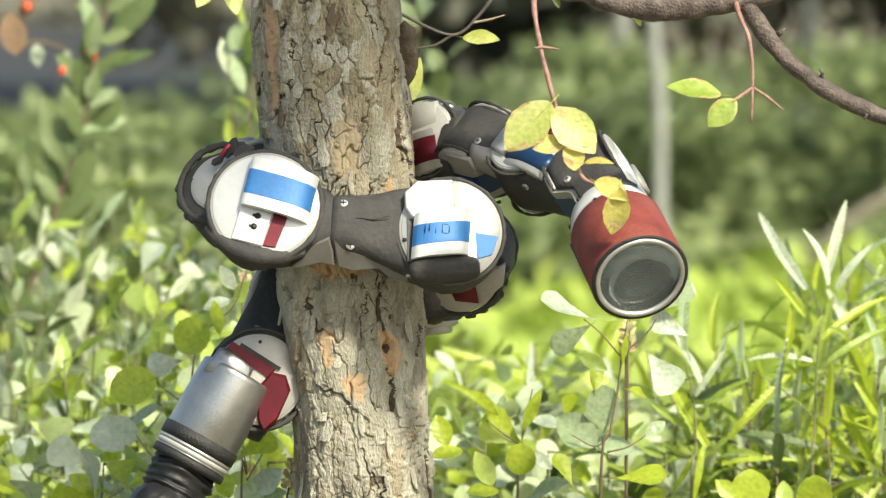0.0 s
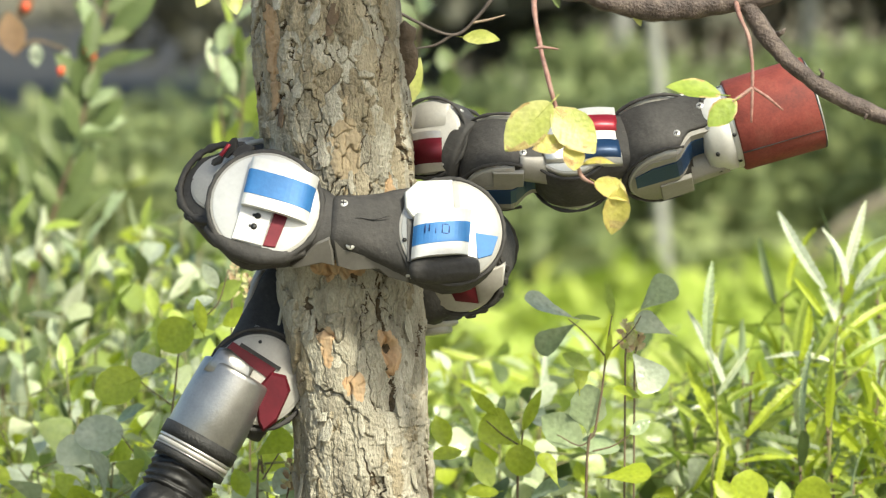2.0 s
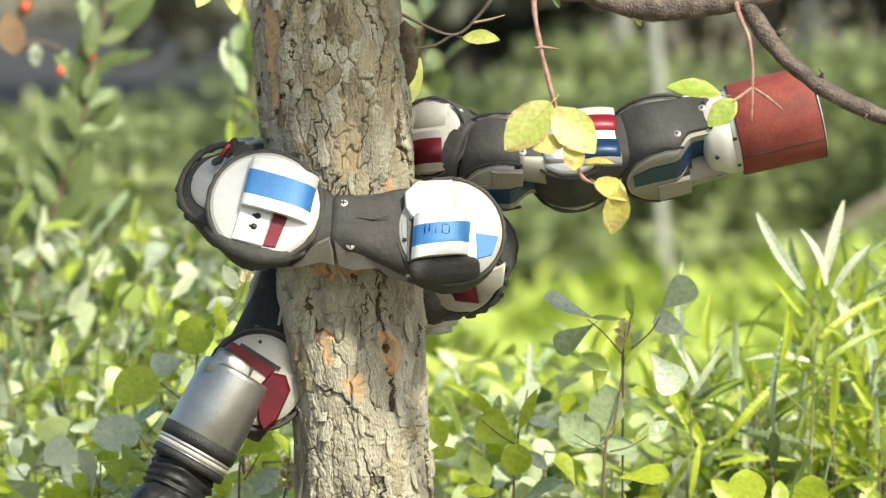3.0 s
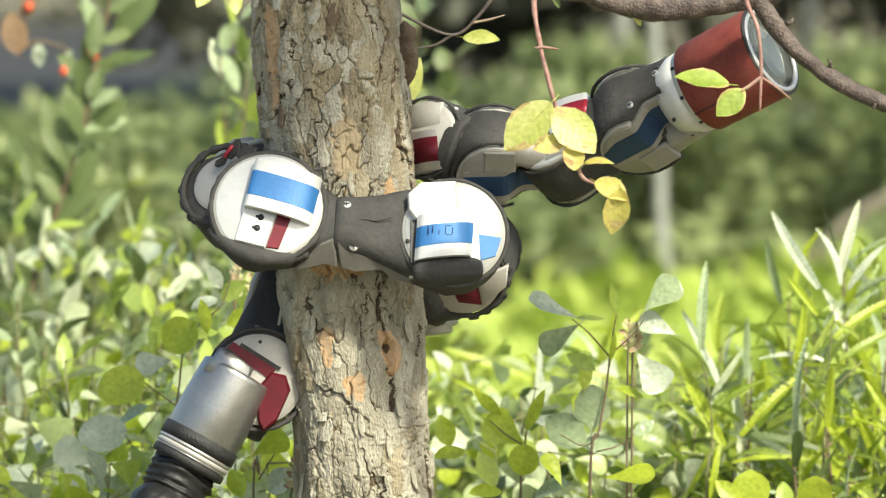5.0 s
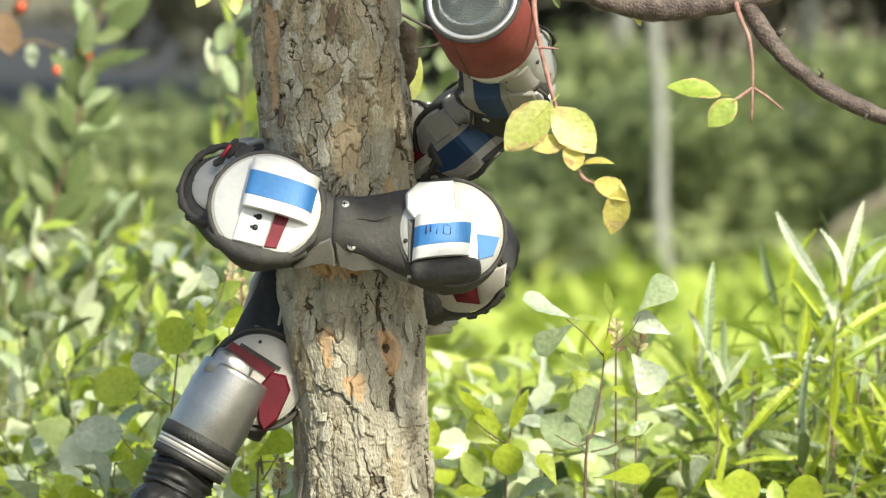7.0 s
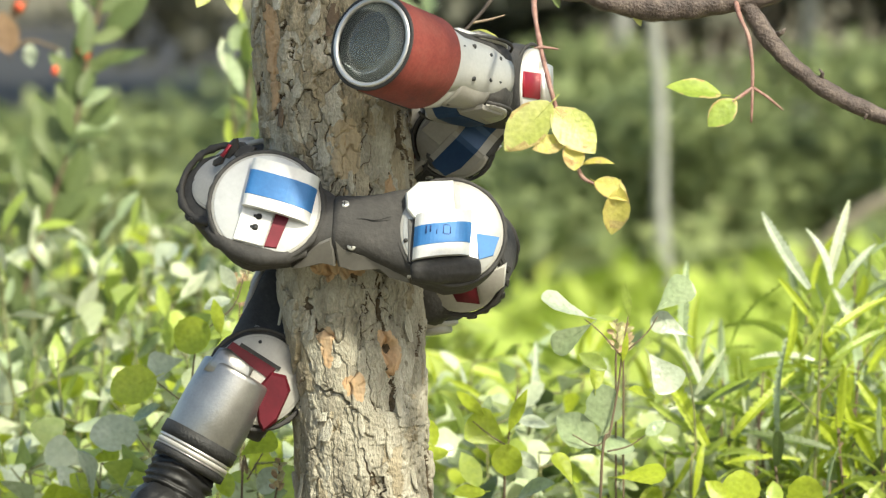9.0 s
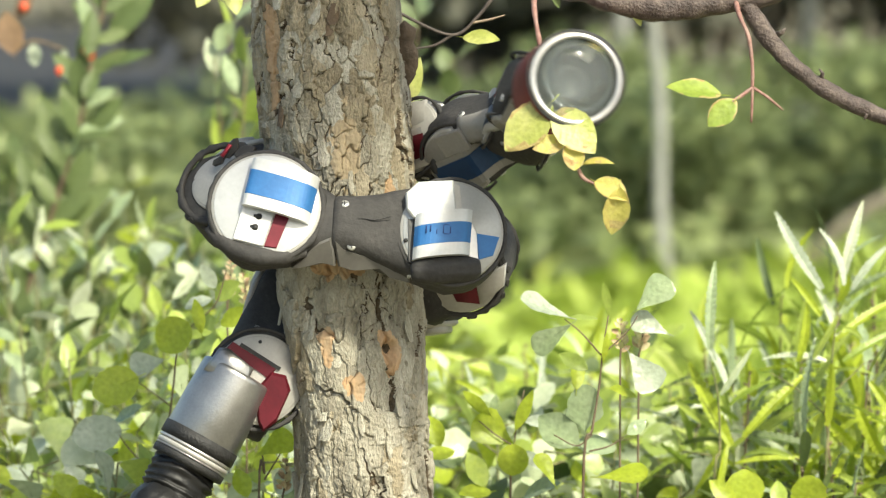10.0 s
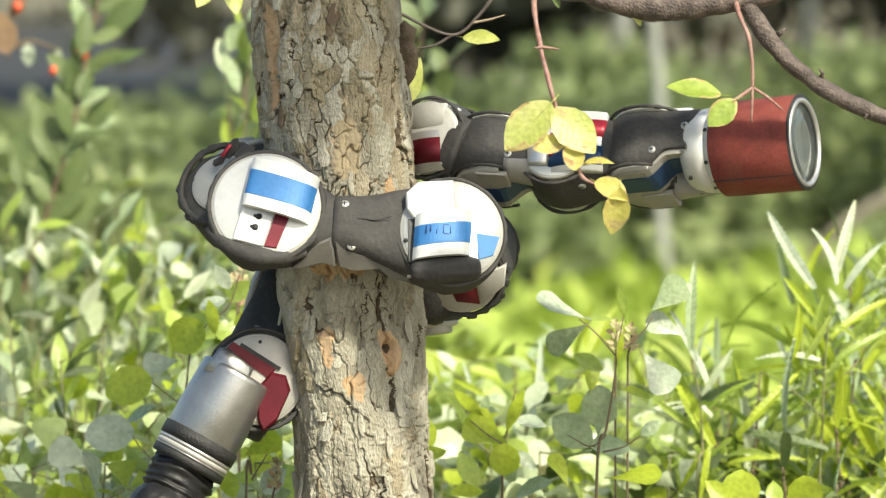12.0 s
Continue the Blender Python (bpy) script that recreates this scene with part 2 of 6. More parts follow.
def part(name, bm, mat, parent=None, label="", smooth=True):
    me = bpy.data.meshes.new(name)
    if isinstance(bm, bpy.types.Mesh):
        me = bm
    else:
        bmesh.ops.recalc_face_normals(bm, faces=bm.faces[:])
        bm.to_mesh(me)
        bm.free()
        for m in (mat if isinstance(mat, (list, tuple)) else [mat]):
            me.materials.append(m)
        if smooth:
            me.polygons.foreach_set("use_smooth", [True] * len(me.polygons))
    ob = new(name, me)
    if parent:
        ob.parent = parent
    if label:
        ob["label"] = label
    return ob


def empty(name, m, label, category, group="", kind=""):
    ob = new(name)
    ob.empty_display_size = 0.05
    ob.matrix_world = m
    return tagged(ob, label, category, group, kind)


def loft(bm, rings, cap=True):
    """Rings of equally many points, skinned into one tube."""
    vs = [[bm.verts.new(p) for p in r] for r in rings]
    n = len(vs[0])
    for a, b in zip(vs, vs[1:]):
        for i in range(n):
            bm.faces.new((a[i], a[(i + 1) % n], b[(i + 1) % n], b[i]))
    if cap:
        bm.faces.new(vs[0])
        bm.faces.new(vs[-1][::-1])
    return bm


def tube(bm, pts, radii, sides=10, rough=0.0, cap=True):
    pts = [Vector(p) for p in pts]
    rings = []
    side = None
    for i, p in enumerate(pts):
        d = (pts[min(i + 1, len(pts) - 1)] - pts[max(i - 1, 0)]).normalized()
        if side is None:
            side = d.orthogonal().normalized()
        side = (side - d * side.dot(d)).normalized()
        up = d.cross(side)
        ring = []
        for k in range(sides):
            a = 2 * math.pi * k / sides
            w = side * math.cos(a) + up * math.sin(a)
            r = radii[i]
            if rough:
                r *= 1 + rough * noise.noise((p + w * r) * 90) + rough * 0.6 * noise.noise((p + w * r) * 260)
            ring.append(p + w * r)
        rings.append(ring)
    return loft(bm, rings, cap)


def smooth_path(pts, steps=6):
    """Catmull-Rom through the points."""
    P = [Vector(p) for p in pts]
    P = [P[0] * 2 - P[1]] + P + [P[-1] * 2 - P[-2]]
    out = []
    for i in range(1, len(P) - 2):
        for s in range(steps):
            t = s / steps
            a, b, c, d = P[i - 1:i + 3]
            out.append(0.5 * ((2 * b) + (c - a) * t + (2 * a - 5 * b + 4 * c - d) * t * t + (3 * b - a - 3 * c + d) * t ** 3))
    out.append(P[-2])
    return out


def ramp_r(r, n):
    """Radii along n points from the key radii r."""
    return list(np.interp(np.linspace(0, 1, n), np.linspace(0, 1, len(r)), r))


def lathe(bm, profile, sides=48, wob=0.0, seed=0.0, cap=True):
    """Turned about x: profile of (x, r)."""
    rings = []
    for x, r in profile:
        ring = []
        for k in range(sides):
            a = 2 * math.pi * k / sides
            rr = r * (1 + wob * noise.noise((x * 60 + seed, math.cos(a) * 2.2, math.sin(a) * 2.2)))
            ring.append((x, rr * math.cos(a), rr * math.sin(a)))
        rings.append(ring)
    return loft(bm, rings, cap)


def slab(bm, outline, z0, z1, m=None, bev=0.0):
    """A flat outline (x, y) given thickness from z0 to z1, with a bevelled upper edge."""
    m = m or Matrix()
    cx = sum(p[0] for p in outline) / len(outline)
    cy = sum(p[1] for p in outline) / len(outline)

    def ring(z, inset):
        out = []
        for x, y in outline:
            d = math.hypot(x - cx, y - cy) or 1
            f = max(0.0, 1 - inset / d)
            out.append(m @ Vector((cx + (x - cx) * f, cy + (y - cy) * f, z)))
        return out
    rings = [ring(z0, 0), ring(z1 - bev * math.copysign(1, z1 - z0), 0), ring(z1, bev)] if bev else [ring(z0, 0), ring(z1, 0)]
    return loft(bm, rings)


def circle(r, n=40, cx=0.0, cy=0.0, a0=0.0, a1=360.0):
    full = abs(a1 - a0) >= 360
    return [(cx + r * math.cos(radians(a0 + (a1 - a0) * k / (n if full else n - 1))), cy + r * math.sin(radians(a0 + (a1 - a0) * k / (n if full else n - 1)))) for k in range(n)]


def axes(origin, forward, normal):
    """A pose whose x goes forward and whose z leans to normal."""
    x = Vector(forward).normalized()
    z = Vector(normal)
    z = (z - x * z.dot(x)).normalized()
    y = z.cross(x)
    m = Matrix((x, y, z)).transposed().to_4x4()
    m.translation = origin
    return m

# ---------------------------------------------------------------- ground and distance


def sheet(name, x0, x1, y0, y1, nx, ny, height, mat, label, category):
    bm = bmesh.new()
    vs = [[bm.verts.new((x0 + (x1 - x0) * i / nx, y0 + (y1 - y0) * j / ny, height(x0 + (x1 - x0) * i / nx, y0 + (y1 - y0) * j / ny))) for i in range(nx + 1)] for j in range(ny + 1)]
    for j in range(ny):
        for i in range(nx):
            bm.faces.new((vs[j][i], vs[j][i + 1], vs[j + 1][i + 1], vs[j + 1][i]))
    return tagged(part(name, bm, mat), label, category, kind="structure")


def ground_z(x, y):
    if abs(x) > 60 or y < -30 or y > 80:
        return 0.0
    return 0.03 * noise.noise((x * 0.5, y * 0.5, 0)) + 0.008 * noise.noise((x * 4, y * 4, 3))


sheet("ground", -400, 400, -400, 800, 160, 240, lambda x, y: ground_z(x, y), DIRT, "bare brown soil with scattered plant litter", "ground")
sheet("road", -60, -0.1, 22, 46, 30, 12, lambda x, y: 0.06, ASPHALT, "grey asphalt road beyond the planting", "road")


def leaf_cloud(bm, rng, centre, size, count, leaf, flat=0.5):
    """Many small folded leaves scattered in a lumpy ellipsoid."""
    for _ in range(count):
        d = Vector((rng.gauss(0, 1), rng.gauss(0, 1), rng.gauss(0, 1))).normalized() * (rng.random() ** 0.45)
        p = Vector(centre) + Vector((d.x * size[0], d.y * size[1], d.z * size[2]))
        quick_leaf(bm, rng, p, leaf * rng.uniform(0.6, 1.3))


def quick_leaf(bm, rng, p, s):
    a = Vector((rng.gauss(0, 1), rng.gauss(0, 1), rng.gauss(0, 0.7))).normalized()
    b = a.cross(Vector((rng.gauss(0, 0.4), rng.gauss(0, 0.4), 1))).normalized()
    c = a.cross(b)
    w = s * 0.36
    v = [bm.verts.new(q) for q in (p, p + a * s * 0.5 + b * w + c * s * 0.1, p + a * s, p + a * s * 0.5 - b * w + c * s * 0.1)]
    bm.faces.new((v[0], v[1], v[2]))
    bm.faces.new((v[0], v[2], v[3]))


def bush(name, rng, x, y, w, h, count, leaf, mat, label, category="shrub", group="", lumps=9, stem=STEM_BROWN):
    """A shrub: a fan of stems and an uneven crown of leaf clumps."""
    root = empty(name, pose(x, y, ground_z(x, y) - 0.01), label, category, group)
    bl = bmesh.new()
    for i in range(lumps):
        bs = bmesh.new()
        a = rng.uniform(0, 6.28)
        r = w * 0.5 * rng.random() ** 0.6
        z = h * rng.uniform(0.30, 0.88)
        c = Vector((r * math.cos(a), r * math.sin(a), z))
        tube(bs, smooth_path([(0.03 * math.cos(a), 0.03 * math.sin(a), 0), (c.x * 0.5, c.y * 0.5, z * 0.55), c], 3), ramp_r([0.006 + 0.006 * h, 0.003], 7), 5)
        part("stem", bs, stem, root)
        k = rng.uniform(0.5, 1.0)
        leaf_cloud(bl, rng, c, (w * 0.27 * k, w * 0.27 * k, h * 0.22 * k), count // lumps, leaf)
    part("crown", bl, mat, root, smooth=False)
    return root


rng = random.Random(11)
# bright low planting in the sun, some metres behind the tree
bm = bmesh.new()
for _ in range(15000):
    x, y = rng.uniform(-2.4, 3.6), rng.uniform(4.6, 9.8)
    if x < -0.6 and rng.random() < 0.5:
        continue
    quick_leaf(bm, rng, Vector((x, y, rng.uniform(0.02, 0.17 + 0.10 * noise.noise((x * 1.2, y * 1.2, 5))))), rng.uniform(0.06, 0.14))
tagged(part("groundcover", bm, FOL_BRIGHT, smooth=False), "bright yellow-green low groundcover in full sun", "groundcover", kind="stuff")

bm = bmesh.new()
for _ in range(14000):
    x, y = rng.uniform(-3.5, 5.0), rng.uniform(9.6, 19.5)
    quick_leaf(bm, rng, Vector((x, y, rng.uniform(0.0, 0.24 + 0.1 * noise.noise((x, y, 9))))), rng.uniform(0.08, 0.17))
tagged(part("undergrowth", bm, FOL_MID, smooth=False), "dull green low undergrowth among the shrubs", "undergrowth", kind="stuff")

protos = [bush("shrub", rng, 0.75, 11.2, 1.5, 0.62, 2600, 0.06, FOL_MID, "dull green leafy shrub behind the groundcover", "shrub", "shrubs behind the groundcover"),
          bush("shrub", rng, 1.9, 11.4, 1.7, 0.74, 2600, 0.06, FOL_MID, "dull green leafy shrub behind the groundcover", "shrub", "shrubs behind the groundcover")]
for x, y, k in ((0.1, 11.6, 0), (1.35, 12.2, 1), (2.6, 11.0, 0), (-0.3, 12.6, 1), (0.7, 13.4, 0), (1.8, 13.6, 1), (2.9, 13.2, 0), (3.6, 12.0, 1), (-0.9, 9.4, 0), (-1.6, 8.6, 0), (-2.3, 10.2, 0), (-0.3, 9.9, 0), (-3.0, 9.4, 0)):
    copy_thing(protos[k], pose(x, y, 0, 0, 0, rng.uniform(0, 360)))
dark = [bush("dark_shrub", rng, 1.4, 20, 4.2, 2.4, 3600, 0.2, FOL_SHADED, "distant woodland shrub with shade put into its dark leaves", "shrub", "dark woodland edge", 12),
        bush("dark_shrub", rng, 4.6, 19.5, 4.6, 3.0, 3600, 0.2, FOL_SHADED, "distant woodland shrub with shade put into its dark leaves", "shrub", "dark woodland edge", 12)]
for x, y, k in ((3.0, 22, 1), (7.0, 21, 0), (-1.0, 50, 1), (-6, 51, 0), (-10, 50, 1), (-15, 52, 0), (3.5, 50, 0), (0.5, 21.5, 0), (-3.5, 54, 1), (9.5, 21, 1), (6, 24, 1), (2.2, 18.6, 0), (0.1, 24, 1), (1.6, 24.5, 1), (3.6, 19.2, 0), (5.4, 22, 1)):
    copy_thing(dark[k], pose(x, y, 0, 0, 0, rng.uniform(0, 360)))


def sapling(x, y, h, r, lean, label):
    root = empty("sapling", pose(x, y, 0), label, "tree", "slim trees behind the planting")
    bt, bl = bmesh.new(), bmesh.new()
    pts = [(lean * k / 8 + 0.03 * noise.noise((x, k * 0.7, 1)), 0.02 * noise.noise((y, k * 0.6, 4)), h * k / 8) for k in range(9)]
    tube(bt, smooth_path(pts, 4), ramp_r([r * 1.2, r, r * 0.8, r * 0.4], 33), 12, 0.12)
    for k in range(7):
        z = h * (0.62 + 0.05 * k)
        a = k * 2.4
        tip = Vector((lean * 0.8 + 0.5 * math.cos(a), 0.5 * math.sin(a), z + 0.35))
        bb = bmesh.new()
        tube(bb, smooth_path([(lean * z / h, 0, z), (lean * 0.8 + 0.25 * math.cos(a), 0.25 * math.sin(a), z + 0.15), tip], 3), ramp_r([r * 0.35, r * 0.1], 7), 5)
        part("branch", bb, STEM_BG, root)
        leaf_cloud(bl, rng, tip, (0.4, 0.4, 0.3), 240, 0.09)
    part("trunk", bt, STEM_BG, root)
    part("crown", bl, FOL_MID, root, smooth=False)
    return root


sapling(0.617, 9.7, 2.4, 0.0165, -0.17, "slim pale-barked sapling behind the groundcover")
sapling(1.55, 17.0, 3.4, 0.030, 0.05, "slim pale-barked sapling behind the groundcover")
sapling(0.72, 16.0, 3.2, 0.026, 0.03, "slim pale-barked sapling behind the groundcover")


bm = bmesh.new()
tube(bm, smooth_path([(0.86, 9.75, 0.04), (0.98, 9.72, 0.17), (1.08, 9.70, 0.27), (1.20, 9.70, 0.34), (1.42, 9.74, 0.40), (1.75, 9.8, 0.42), (2.1, 9.9, 0.30), (2.3, 10.0, 0.02)], 6), ramp_r([0.014, 0.017, 0.019, 0.018, 0.016, 0.012], 43), 14, 0.16)
tagged(part("fallen_log", bm, DRYWOOD), "pale brown bent dead log at the edge of the shrubs", "log")

# ---------------------------------------------------------------- the tree
def TRUNK_X(z):
    """The trunk leans a little to the left as it rises."""
    return -0.0516 - 0.068 * (z - 0.88)



def trunk_radius(z):
    return float(np.interp(z, [0, 0.1, 0.5, 0.75, 0.85, 0.93, 1.02, 1.6, 2.0], [0.060, 0.047, 0.037, 0.0340, 0.0357, 0.0385, 0.0378, 0.036, 0.034]))


def fbm(s, z, k, seed):
    """Smooth noise about k radians a metre: a sum of waves with random directions."""
    r = np.random.RandomState(seed)
    out = np.zeros(s.shape)
    for _ in range(14):
        a, f, p = r.uniform(0, 6.28), k * r.uniform(0.5, 1.6), r.uniform(0, 6.28)
        out += np.sin(s * f * math.cos(a) + z * f * math.sin(a) * 0.7 + p)
    return out / 3.2


def bark_heights(S, Z, girth, seed, n, size, deep):
    """Flaky bark: stretched cells of uneven height with lifted lower edges and cracks between; gives height and a mark of bare cells."""
    r = np.random.RandomState(seed)
    cs, cz = r.uniform(0, girth, n), r.uniform(Z.min() - 0.03, Z.max() + 0.03, n)
    lift, tilt, tilt2 = r.uniform(0, 1, n) ** 1.3, r.uniform(-1.0, 1.0, n), r.uniform(-1, 1, n)
    shade = r.uniform(0, 1, n)
    h, bare, split, tone = np.zeros(S.shape), np.zeros(S.shape, dtype=int), np.zeros(S.shape), np.zeros(S.shape)
    for i in range(0, S.shape[0], 20):
        s, z = S[i:i + 20], Z[i:i + 20]
        ws = s + 0.0016 * fbm(s, z, 260, seed) + 0.0007 * fbm(s, z, 1100, seed + 20)
        wz = z + 0.0040 * fbm(s, z, 240, seed + 40) + 0.0018 * fbm(s, z, 1100, seed + 60)
        near = np.abs(cz[None, :] - z.mean()) < 0.035
        idx = np.nonzero(near[0])[0]
        ds = np.abs(ws[..., None] - cs[idx])
        ds = np.minimum(ds, girth - ds)
        dz = (wz[..., None] - cz[idx]) * 0.36
        d = ds * ds + dz * dz
        order = np.argpartition(d, 1, axis=-1)[..., :2]
        d2 = np.sqrt(np.take_along_axis(d, order, -1))
        sw = d2[..., 0] > d2[..., 1]
        k = np.where(sw, order[..., 1], order[..., 0])
        edge = np.abs(d2[..., 1] - d2[..., 0])
        c, c2 = idx[k], idx[np.where(sw, order[..., 0], order[..., 1])]
        drop = np.clip(np.abs(lift[c] - lift[c2]) * 1.9 - 0.12, 0.0, 1.0)
        dzk = z - cz[c]
        dsk = (ws - cs[c])
        plate = size * (0.0022 * lift[c] + 0.045 * tilt[c] * np.clip(dzk, -0.02, 0.02) + 0.12 * tilt2[c] * np.clip(dsk, -0.006, 0.006))
        crack = np.exp(-(edge / (0.0003 + 0.0004 * size)) ** 2)
        h[i:i + 20] = plate - deep * crack * (0.06 + 0.94 * drop)
        split[i:i + 20] = crack * drop
        tone[i:i + 20] = shade[c]
        bare[i:i + 20] = (lift[c] < 0.012) & (crack < 0.6)
    return h, bare, split, tone


def build_trunk(root):
    zs = np.concatenate([np.linspace(0, 0.72, 60)[:-1], np.linspace(0.72, 1.04, 760), np.linspace(1.04, 2.0, 70)[1:]])
    na = 640
    th = np.arange(na) * 2 * np.pi / na
    S, Z = np.meshgrid(((th - np.pi / 2) % (2 * np.pi)) * 0.0365, zs)
    h, bare, split, tone = bark_heights(S, Z, 2 * np.pi * 0.0365, 4, 1100, 1.0, 0.0024)
    h2, _, split2, tone2 = bark_heights(S, Z, 2 * np.pi * 0.0365, 9, 4200, 0.60, 0.0014)
    h = h + h2 + 0.00012 * fbm(S, Z, 2600, 7) + 0.0004 * fbm(S, Z, 300, 8)
    R = np.array([trunk_radius(z) for z in zs])[:, None]
    lump = 0.0016 * np.sin(3 * th + 2.0)[None, :] * np.sin(zs * 17)[:, None] + 0.0012 * np.sin(5 * th)[None, :] * np.cos(zs * 31 + 1)[:, None]
    rr = R + lump + h
    # a small knot with a raised lip
    kx, kz = 2 * math.pi * 0.843, 0.829
    dk = np.hypot((th[None, :] - kx) * 0.036, (zs[:, None] - kz) * 0.8)
    rr += 0.0022 * np.exp(-((dk - 0.0055) / 0.0028) ** 2) - 0.0065 * np.exp(-(dk / 0.0027) ** 2)
    X = np.array([TRUNK_X(z) for z in zs])[:, None] + rr * np.cos(th)[None, :]
    Y = rr * np.sin(th)[None, :]
    co = np.stack([X, Y, np.broadcast_to(zs[:, None], X.shape)], -1).reshape(-1, 3)
    nz = len(zs)
    i, j = np.meshgrid(np.arange(na), np.arange(nz - 1))
    a = j * na + i
    b = j * na + (i + 1) % na
    faces = np.stack([a, b, b + na, a + na], -1).reshape(-1, 4)
    me = bpy.data.meshes.new("trunk")
    me.from_pydata(co.tolist(), [], faces.tolist())
    me.materials.append(BARK)
    me.materials.append(BARK_IN)
    me.materials.append(FISSURE)
    me.materials.append(BARK_TAN)
    me.materials.append(BARK_BROWN)
    mi = bare[:-1, :].reshape(-1).astype(np.int32)
    # inner bark shows round the knot and in two peeled patches
    zc, tc = np.broadcast_to(zs[:-1, None], bare[:-1].shape), np.broadcast_to(th[None, :], bare[:-1].shape)
    for pt, pz, st, sz in ((kx, kz - 0.002, 0.0068, 0.012), (2 * math.pi * 0.752, 0.810, 0.0060, 0.008), (2 * math.pi * 0.70, 0.832, 0.006, 0.011), (2 * math.pi * 0.73, 0.876, 0.016, 0.010)):
        q = ((tc - pt) * 0.036 / st) ** 2 + ((zc - pz) / sz) ** 2 + 0.35 * fbm(tc * 0.0365, zc, 500, 33) + 0.15 * fbm(tc * 0.0365, zc, 1600, 34)
        mi |= (q.reshape(-1) < 0.75).astype(np.int32)
    wild = fbm(S, Z, 220, 51)[:-1].reshape(-1)
    q = ((tc - 2 * math.pi * 0.765) * 0.036 / 0.008) ** 2 + ((zc - 0.935) / 0.022) ** 2 + 0.35 * fbm(tc * 0.0365, zc, 500, 33) + 0.15 * fbm(tc * 0.0365, zc, 1600, 34)
    mi = np.where(q.reshape(-1) < 0.8, 3, mi).astype(np.int32)
    wild = wild + np.clip((zc.reshape(-1) - 0.88) / 0.06, -1, 1) * 0.3
    wild = wild - 0.6 * (zc.reshape(-1) < 0.865)
    deep = (split[:-1].reshape(-1) > 0.74 - 0.18 * wild) | (split2[:-1].reshape(-1) > 0.88 - 0.20 * wild)
    # the hollow of the knot takes the dark fissure colour
    mi = np.where(dk[:-1].reshape(-1) < 0.0026 + 0.0006 * wild, 2, mi).astype(np.int32)
    mi = np.where((mi == 0) & deep, 2, mi).astype(np.int32)
    # older brown plates, more of them higher up; thinned below to paint the sunlit part lighter
    old = (0.6 * tone + 0.4 * tone2)[:-1].reshape(-1) + 0.10 * wild < np.interp(zc.reshape(-1), [0.80, 0.88, 0.93, 1.0], [0.10, 0.24, 0.50, 0.62])
    mi = np.where((mi == 0) & old, 4, mi).astype(np.int32)
    me.polygons.foreach_set("material_index", mi)
    me.polygons.foreach_set("use_smooth", [True] * len(me.polygons))
    me.update()
    ob = new("trunk", me)
    ob.parent = root
    ob["label"] = "tan and grey flaky bark with orange bare patches"
    return ob


def flake_mesh(rng):
    """A thin curled scale of bark, hinged at its top edge."""
    bm = bmesh.new()
    w, l = rng.uniform(0.0014, 0.0034), rng.uniform(0.006, 0.015)
    curl = rng.uniform(0.0003, 0.0016)
    rows = []
    for k in range(5):
        t = k / 4
        ww = w * (0.75 + 0.45 * math.sin(t * 3.0 + rng.uniform(-0.4, 0.4)))
        rows.append([(s * ww * rng.uniform(0.85, 1.15), curl * t * t + 0.0004 - 0.0006 * abs(s), -l * t + rng.uniform(-0.0008, 0.0008) * abs(s)) for s in (-1, -0.4, 0.4, 1)])
    top = [[bm.verts.new(p) for p in r] for r in rows]
    bot = [[bm.verts.new((p[0], p[1] - 0.0007, p[2])) for p in r] for r in rows]
    for a in range(4):
        for b in range(3):
            bm.faces.new((top[a][b], top[a][b + 1], top[a + 1][b + 1], top[a + 1][b]))
            bm.faces.new((bot[a][b + 1], bot[a][b], bot[a + 1][b], bot[a + 1][b + 1]))
    for b in range(3):
        bm.faces.new((top[4][b], top[4][b + 1], bot[4][b + 1], bot[4][b]))
    for a in range(4):
        bm.faces.new((top[a][0], top[a + 1][0], bot[a + 1][0], bot[a][0]))
        bm.faces.new((top[a + 1][3], top[a][3], bot[a][3], bot[a + 1][3]))
    return bm


tree = empty("tree", pose(0, 0, 0), "young tree with flaky tan-grey bark and a few yellowing leaves", "tree")
trunk = build_trunk(tree)
frng = random.Random(5)
flakes = []
for k in range(10):
    f = part("bark_flake", flake_mesh(frng), BARK if k < 7 else BARK_DK, trunk, smooth=False)
    flakes.append(f)
    f.data.materials[0] = BARK if k < 7 else BARK_DK
for k in range(50):
    z = frng.uniform(0.735, 1.03)
    a = frng.uniform(math.pi * 0.93, math.pi * 2.07)
    src = frng.choice(flakes[:7] if frng.random() < 0.9 else flakes[7:])
    ob = new("bark_flake", src.data)
    ob.parent = trunk
    r = trunk_radius(z) + 0.0016
    ob.matrix_local = Matrix.Translation((TRUNK_X(z) + r * math.cos(a), r * math.sin(a), z)) @ Matrix.Rotation(a - math.pi / 2, 4, "Z") @ pose(0, 0, 0, frng.uniform(-4, 8), frng.uniform(-14, 14), frng.uniform(-25, 25))
for k, f in enumerate(flakes):
    z = 0.76 + 0.026 * k
    a = math.pi * (1.15 + 0.07 * k)
    r = trunk_radius(z) + 0.0004
    f.matrix_local = Matrix.Translation((TRUNK_X(z) + r * math.cos(a), r * math.sin(a), z)) @ Matrix.Rotation(a - math.pi / 2, 4, "Z")
bm = bmesh.new()
tube(bm, smooth_path([gridw(703, 55, 0.006), gridw(716, 62, 0.005), gridw(722, 95, 0.004), gridw(722, 125, 0.004), gridw(720, 152, 0.003)], 4), ramp_r([0.003, 0.0062, 0.0055, 0.0042, 0.001], 17), 9, 0.9)
